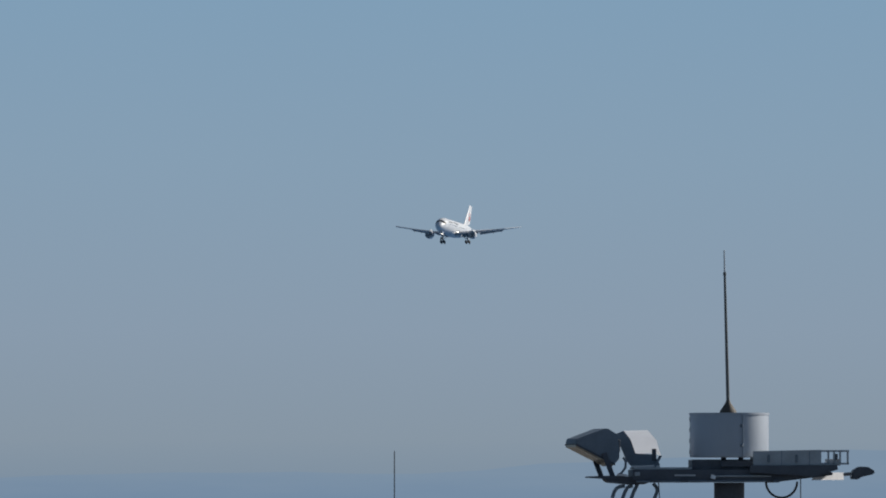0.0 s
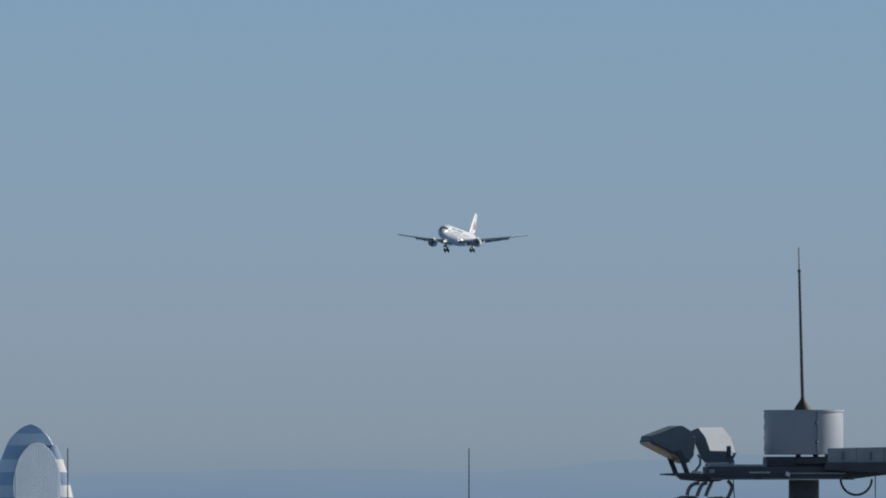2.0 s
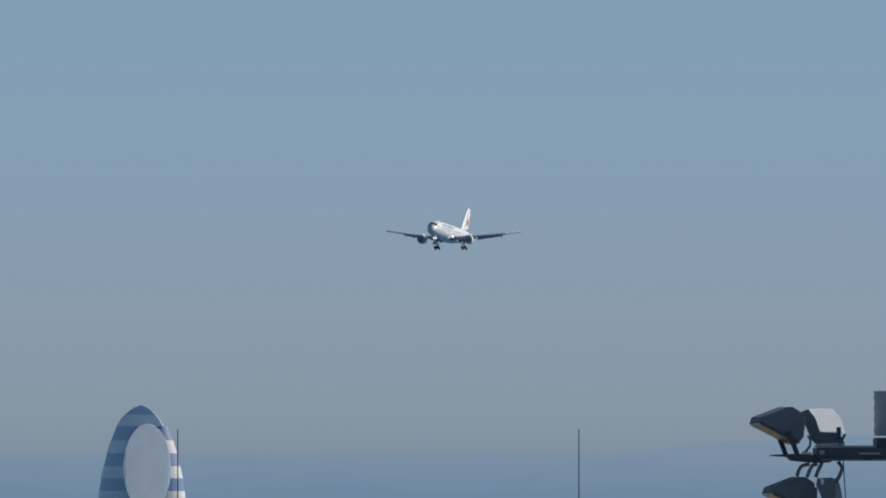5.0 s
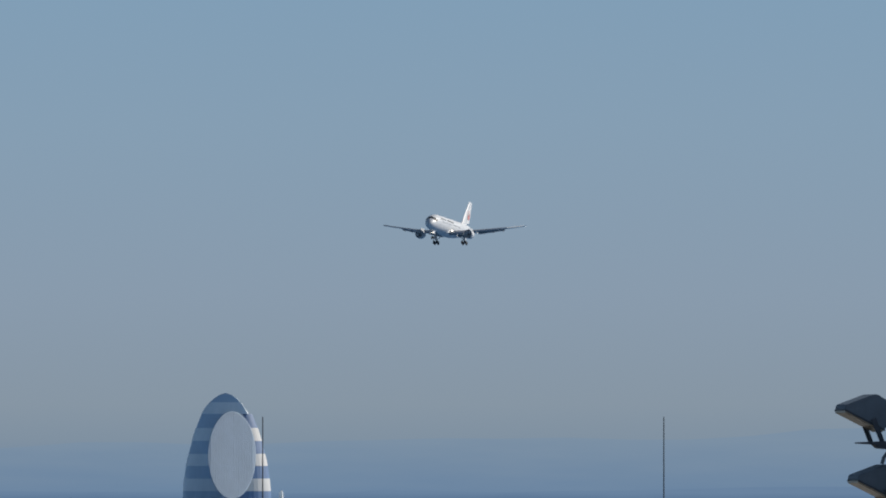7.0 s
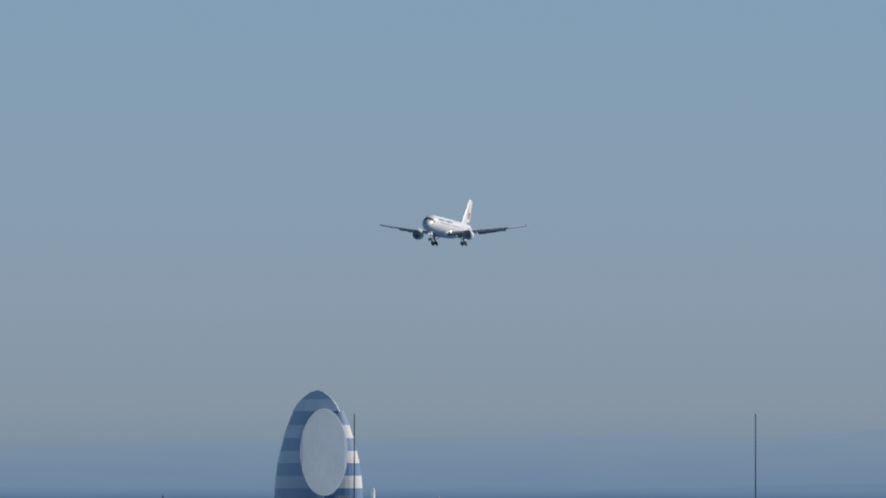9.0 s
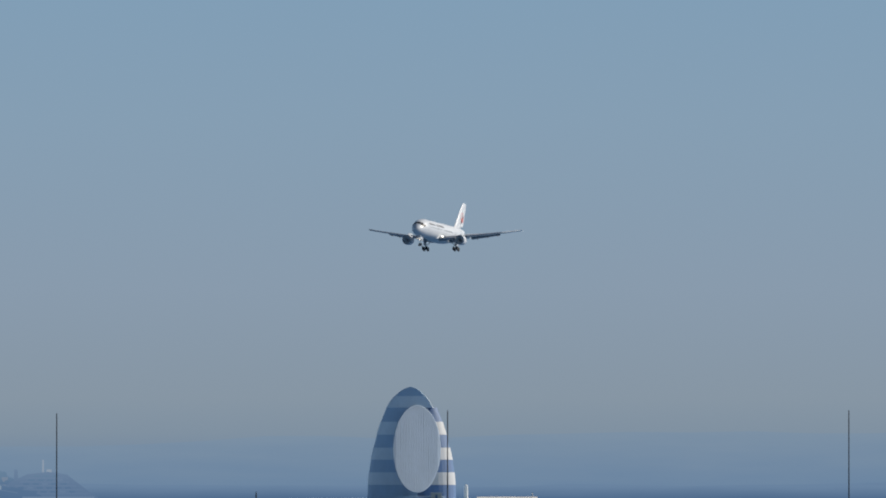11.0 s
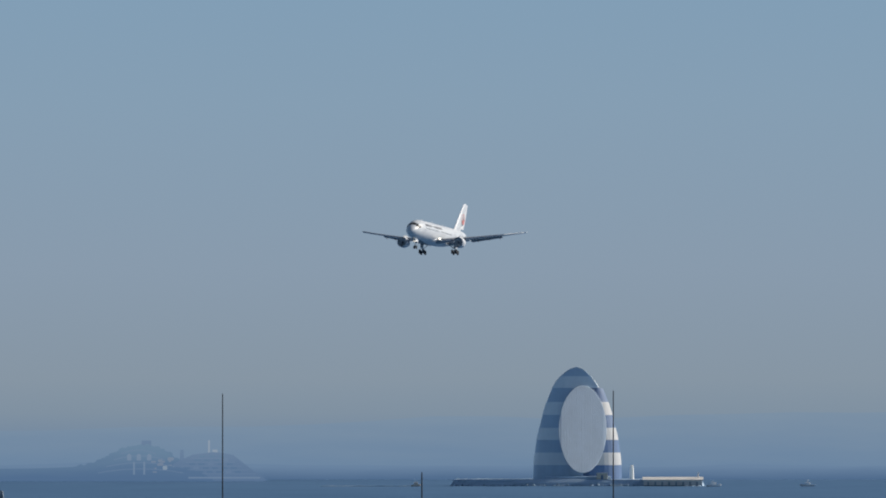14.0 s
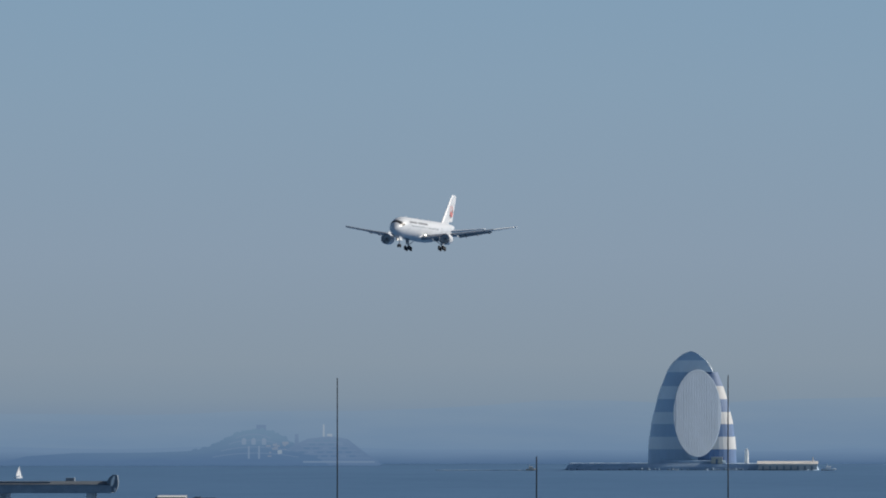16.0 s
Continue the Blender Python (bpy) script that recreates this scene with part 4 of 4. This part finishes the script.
def build_far_island():
    isle = thing("terraced_island", "hazy blue artificial island with terraced buildings and a beacon", "island", (0, 4700, 0))
    k = 0.27747
    cx = -840 * k
    prof = [(-128, 0.2), (-112, 4.4), (-88, 5.8), (-51, 6.2), (-33, 7.0), (-25, 8.2), (-18, 10.6), (-13, 13.2), (-8.6, 15.7), (-4, 17.2), (1, 17.8), (8, 17.0), (13.6, 14.6), (18.2, 11.2), (23, 9.4), (31, 7.0), (38, 0.2)]
    rings = []
    for i in range(14):
        y = -22 + i * 3.4
        s = 1 - ((y + 0.5) / 26) ** 4
        rings.append([(cx + x, y, -1.0) for x, z in prof] + [(cx + x, y, max(0.0, z * s + 0.5 * noise.noise((x * 0.2, y * 0.2, 2)))) for x, z in reversed(prof)])
    # island parts below glow in painted haze tones, no lamps among them
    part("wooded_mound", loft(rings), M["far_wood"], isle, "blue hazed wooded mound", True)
    # terraces and pillars on the seaward slope
    for x in (-1.2, 3.8):
        part("pillar", tube((cx + x, -23.5, 3.4), (cx + x, -23.5, 9.6), 0.5, 0.4, 10), M["far_pale"], isle, "pale pillar")
    for x in (-3.6, 1.1, 6.2):
        part("round_tank", lathe([(10.3, 0.5), (10.5, 1.1), (12.8, 1.05), (13.5, 0.4)], "z", 14), M["far_pale"], isle, "pale round tank", True, pose(cx + x, -22.6, 0))
    # curved terrace walls that follow the dome
    for z, half, mid in ((15.2, 8.5, 1.0), (12.4, 12.5, 1.5), (9.0, 17.0, 2.0), (6.0, 21.0, 2.0)):
        wall = [[(cx + mid + half * u, -22.6 - dy, z - 2.0 * u * u + dz) for dy, dz in ((0.0, 0.0), (0.35, 0.0), (0.35, 0.40), (0.0, 0.40))] for u in (-1, -0.75, -0.5, -0.25, 0, 0.25, 0.5, 0.75, 1)]
        part("terrace_wall", loft(wall), M["far_edge"], isle, "hazy terrace wall")
    rng = random.Random(11)
    # blocks carry the slope's sunlit beige in their colour
    for i in range(16):
        x, z0 = rng.uniform(7.5, 16.5), rng.uniform(4.2, 10.5)
        w, h = rng.uniform(1.0, 3.0), rng.uniform(0.7, 1.6)
        part("lit_slope_block", box(cx + x - w / 2, cx + x + w / 2, -23.6 + 0.2 * i, -14, z0, z0 + h, 0.25), M["far_lit_slope"], isle, "pale block painting the sunlit slope")
    part("white_hall", box(cx + 12.9, cx + 15.0, -24.4, -14, 5.8, 7.7, 0.3), M["far_white"], isle, "white hall front")
    # clumps of wood that roughen the crest
    woods = bmesh.new()
    for i in range(70):
        x = rng.uniform(-30, 26)
        crest = blend(x, prof)
        bmesh.ops.create_icosphere(woods, subdivisions=1, radius=rng.uniform(0.7, 1.5), matrix=pose(cx + x, rng.uniform(-12, 6), crest - rng.uniform(0.2, 1.0), rng.uniform(0, 90), 0, rng.uniform(0, 90)))
    tagged(part("tree_clumps", woods, M["far_wood"], isle, "hazy tree clumps", True), kind="stuff")
    part("roof_cabin", box(cx + 1.5, cx + 6, -3, 3, 17.0, 20.0, 0.2), M["far_blue"], isle)
    # the ship-like second half
    dx = -716 * k
    hull = []
    for y in (-20, -10, 10, 20):
        hull.append([(dx - 22, y, 0), (dx - 24, y, 3.5), (dx - 15, y, 9.5), (dx - 7, y, 13.2), (dx + 3, y, 14.4), (dx + 11, y, 13.0), (dx + 17, y, 8.4), (dx + 22, y, 4.6), (dx + 26, y, 2.2), (dx + 28, y, 0)])
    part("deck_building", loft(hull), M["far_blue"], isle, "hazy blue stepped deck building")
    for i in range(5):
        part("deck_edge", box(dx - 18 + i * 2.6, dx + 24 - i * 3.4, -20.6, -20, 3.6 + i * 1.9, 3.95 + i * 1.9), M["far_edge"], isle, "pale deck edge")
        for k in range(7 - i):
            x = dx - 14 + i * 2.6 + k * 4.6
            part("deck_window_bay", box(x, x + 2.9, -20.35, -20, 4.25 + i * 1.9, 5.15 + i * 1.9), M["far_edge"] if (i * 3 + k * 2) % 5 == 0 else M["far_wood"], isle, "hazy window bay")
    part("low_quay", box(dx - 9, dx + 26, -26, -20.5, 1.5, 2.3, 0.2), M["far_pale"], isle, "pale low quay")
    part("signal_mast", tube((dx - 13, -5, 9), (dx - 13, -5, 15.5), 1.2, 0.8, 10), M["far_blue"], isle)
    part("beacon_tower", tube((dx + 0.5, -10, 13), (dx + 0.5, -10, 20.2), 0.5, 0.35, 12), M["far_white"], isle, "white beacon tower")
    part("beacon_base", box(dx + 2.2, dx + 4.6, -12, -8, 13.4, 15.6, 0.3), M["far_white"], isle, "white hut")


# ---------------------------------------------------------------- pier


def build_pier():
    pier = thing("approach_pier", "weathered concrete pier deck on pale columns above the sea", "pier", (0, 1500, 0))
    part("deck", box(-330, -96.4, -5, 5, 11.35, 12.75, 0.12), M["pier"], pier, "weathered concrete deck", )
    part("deck_kerb", loft([[(x, -5.2, 12.72), (x, -3.4, 13.25), (x, -3.2, 13.25), (x, -3.2, 12.72)] for x in (-330, -96.6)]), M["kerb"], pier, "weathered kerb")
    part("fascia", box(-330, -97.4, -4.95, -5.003, 11.5, 12.2, 0.03), M["pier"], pier)
    for i in range(8):
        x = -99.8 - i * 13.6
        for dx, half in (((0.0, 0.6),) if i == 0 else ((-0.58, 0.26), (0.58, 0.26))):
            part("column", box(x + dx - half, x + dx + half, -3.6, -2.0, -1, 11.35, 0.06), M["pier_pale"], pier, "pale concrete column")
        part("column", box(x - 0.6, x + 0.6, 2.0, 3.6, -1, 11.35, 0.08), M["pier_pale"], pier, "pale concrete column")
    end = part("end_fender", prism([(-97.2, 11.9), (-97.1, 13.2), (-96.7, 13.9), (-96.2, 14.25), (-95.5, 14.2), (-95.35, 13.0), (-95.5, 12.1), (-95.9, 11.4)], -4.9, -2.5, bevel=0.08), M["hood"], pier, "dark bulky end fender")
    # sun glint on the pier end, painted as pale plates
    part("glint_plate", prism([(-96.55, 12.5), (-96.45, 13.3), (-96.1, 14.0), (-95.8, 14.0), (-96.0, 13.0), (-96.25, 12.45)], -5.02, -4.93), M["white_post"], end, "white plate painted as a sun glint")
    part("glint_plate", box(-96.0, -95.7, -5.02, -4.91, 11.6, 12.2, 0.03), M["plate"], end, "pale plate painted as a sun glint")
    part("deck_cabinet", box(-103.7, -102.3, -3, -1.5, 12.75, 13.75, 0.06), M["pier"], pier)
    part("pipe", tube((-330, -4.4, 13.1), (-106, -4.4, 13.1), 0.12, 0.12, 8), M["pier"], pier)
    dol = thing("mooring_dolphin", "dark mooring platform with white rimmed deck on piles", "platform", (-87.2, 1500, 0))
    part("deck", box(-2.5, 2.4, -2.5, 2.5, 9.6, 10.75, 0.06), M["dark_steel"], dol, "dark platform deck")
    part("rim", loft([[(x, -2.7, 10.70), (x, -1.9, 11.0), (x, -1.8, 11.0), (x, -1.8, 10.70)] for x in (-2.1, 2.45)]), M["white_post"], dol, "white rim")
    part("rim_post", box(2.25, 2.5, -2.65, -2.42, 9.9, 10.75, 0.02), M["white_post"], dol, "white post")
    for x in (-1.7, 1.7):
        for y in (-1.7, 1.7):
            part("pile", tube((x, y, -1), (x, y, 9.6), 0.35, 0.35, 12), M["pier"], dol)
    low = thing("mooring_dolphin", "low dark mooring platform on piles", "platform", (-82.0, 1500, 0))
    part("deck", box(-1.9, 1.8, -2, 2, 9.5, 10.62, 0.06), M["dark_steel"], low, "dark platform deck")
    part("fender_head", box(-1.5, -0.5, -2.1, -1.6, 10.62, 10.8, 0.02), M["pier"], low)
    for x in (-1.2, 1.2):
        part("pile", tube((x, 0, -1), (x, 0, 9.5), 0.35, 0.35, 12), M["pier"], low)


# ---------------------------------------------------------------- boats


def hull_mesh(length, beam, depth):
    rings = []
    for s, w, d in ((-0.5, 0.75, 0.9), (-0.3, 0.95, 1.0), (0.05, 1.0, 1.0), (0.3, 0.7, 0.95), (0.45, 0.28, 0.75), (0.5, 0.03, 0.4)):
        b, t = beam / 2 * w, depth * (1 + 0.25 * max(0, s))
        rings.append([(s * length, -b, t), (s * length, -b * 0.8, t - depth * 0.6 * d), (s * length, 0, t - depth * d), (s * length, b * 0.8, t - depth * 0.6 * d), (s * length, b, t)])
    return loft(rings)


def build_boats():
    for x, y, turn, mat, label in ((44.5, 4240, 10, "boat_white", "small white motorboat on the water"), (86.0, 4250, 178, "boat_white", "small white motorboat on the water"),
                                   (-87.3, 4235, 5, "boat_orange", "small faded cream workboat on the water")):
        boat = thing("motorboat", label, "boat", (x, y, -0.25), (0, 0, turn), group="boats on the bay")
        small = mat == "boat_orange"
        part("hull", hull_mesh(4.2 if small else 6.6, 1.6 if small else 2.2, 1.1), M[mat], boat, "", True)
        part("cabin", box(-0.9 if small else -1.4, 0.9, -0.75, 0.75, 1.0, 2.1, 0.12), M[mat], boat)
        part("windscreen", box(0.905, 0.95, -0.6, 0.6, 1.45, 1.95), M["dark_window"], boat)
        part("mast", tube((-0.5, 0, 2.1), (-0.5, 0, 3.4), 0.06, 0.04, 8), M["boat_white"], boat)
    sail = thing("sailboat", "small white sailing boat with its sail up", "sailboat", (-271.6, 3660, -0.2), (0, 0, 64))
    part("hull", hull_mesh(5.6, 1.9, 0.9), M["boat_white"], sail, "", True)
    part("mast", tube((0.6, 0, 0.8), (0.6, 0, 4.9), 0.07, 0.05, 8), M["white_post"], sail)
    bm = loft([[(0.5, -0.03, 1.3), (0.5, 0.03, 1.3), (-1.7, 0.28, 1.4), (-1.7, 0.22, 1.4)], [(0.5, -0.03, 2.6), (0.5, 0.03, 2.6), (-0.7, 0.35, 2.6), (-0.7, 0.29, 2.6)], [(0.5, -0.02, 4.7), (0.5, 0.02, 4.7), (0.35, 0.03, 4.7), (0.35, 0.0, 4.7)]])
    part("mainsail", bm, M["sail"], sail, "white mainsail", True)
    bm = loft([[(0.8, -0.02, 1.2), (0.8, 0.02, 1.2), (2.2, 0.03, 1.1), (2.2, 0.0, 1.1)], [(0.7, -0.02, 4.0), (0.7, 0.02, 4.0), (0.85, 0.03, 4.0), (0.85, 0.0, 4.0)]])
    part("jib", bm, M["sail"], sail, "white jib", True)


build_sea()
build_airfield()
build_distance()
airliner = build_airliner()
build_mast()
build_rods()
build_islet()
build_tower()
build_far_island()
build_pier()
build_boats()


def build_breakwater():
    rng = random.Random(8)
    rings = [[(x, -1.6 + rng.uniform(-0.2, 0.2), -0.6), (x, -0.9 + rng.uniform(-0.2, 0.2), 0.3 + rng.uniform(-0.15, 0.1)), (x, 0.9, 0.3 + rng.uniform(-0.15, 0.1)), (x, 1.6, -0.6)] for x in range(-20, 21)]
    bar = thing("breakwater", "low dark stone breakwater awash in the bay", "breakwater", (-110.0, 4242.0, 0.0))
    part("stone_bank", loft(rings), M["reef"], bar, "blue grey stone bank")


build_breakwater()

# ---------------------------------------------------------------- movement
# the airliner's way down the glide path: seconds, x, y, z, degrees of nose up
FLIGHT = [(0.0, 167.92, 3492.6, 120.27, 2.3), (0.5, 160.11, 3461.8, 118.35, 2.4), (1.0, 152.77, 3431.0, 116.93, 2.6), (1.5, 144.51, 3400.2, 114.89,
          2.9), (2.0, 137.14, 3369.4, 113.06, 3.0), (2.5, 129.25, 3338.6, 111.38, 3.1), (3.0, 121.49, 3307.8, 109.69, 3.1), (3.5, 113.86, 3276.9, 107.76, 3.1),
          (4.0, 105.80, 3246.1, 106.34, 3.1), (6.5, 66.92, 3092.1, 98.41, 3.3), (7.0, 59.17, 3061.3, 97.64, 3.3), (7.5, 51.46, 3030.5, 96.33, 3.1), (8.0, 43.93,
          2999.6, 95.26, 2.9), (8.5, 35.92, 2968.8, 94.87, 2.8), (9.0, 28.27, 2938.0, 93.70, 2.4), (9.5, 20.36, 2907.2, 92.49, 2.0), (12.0, -18.33, 2753.1,
          84.73, 2.8), (12.5, -26.08, 2722.3, 82.73, 2.8), (13.0, -33.40, 2691.5, 81.04, 2.9), (13.5, -41.36, 2660.7, 79.63, 3.2), (14.0, -48.87, 2629.9, 78.05,
          3.0), (14.5, -56.61, 2599.1, 76.56, 2.6), (15.0, -64.41, 2568.3, 74.96, 2.4), (15.5, -72.55, 2537.5, 74.12, 2.0), (16.0, -80.36, 2506.7, 72.48, 1.4)]


def motions():
    walk(airliner, [(t, pose(x, y, z, -0.52, -up, -105.12)) for t, x, y, z, up in FLIGHT])


motions()
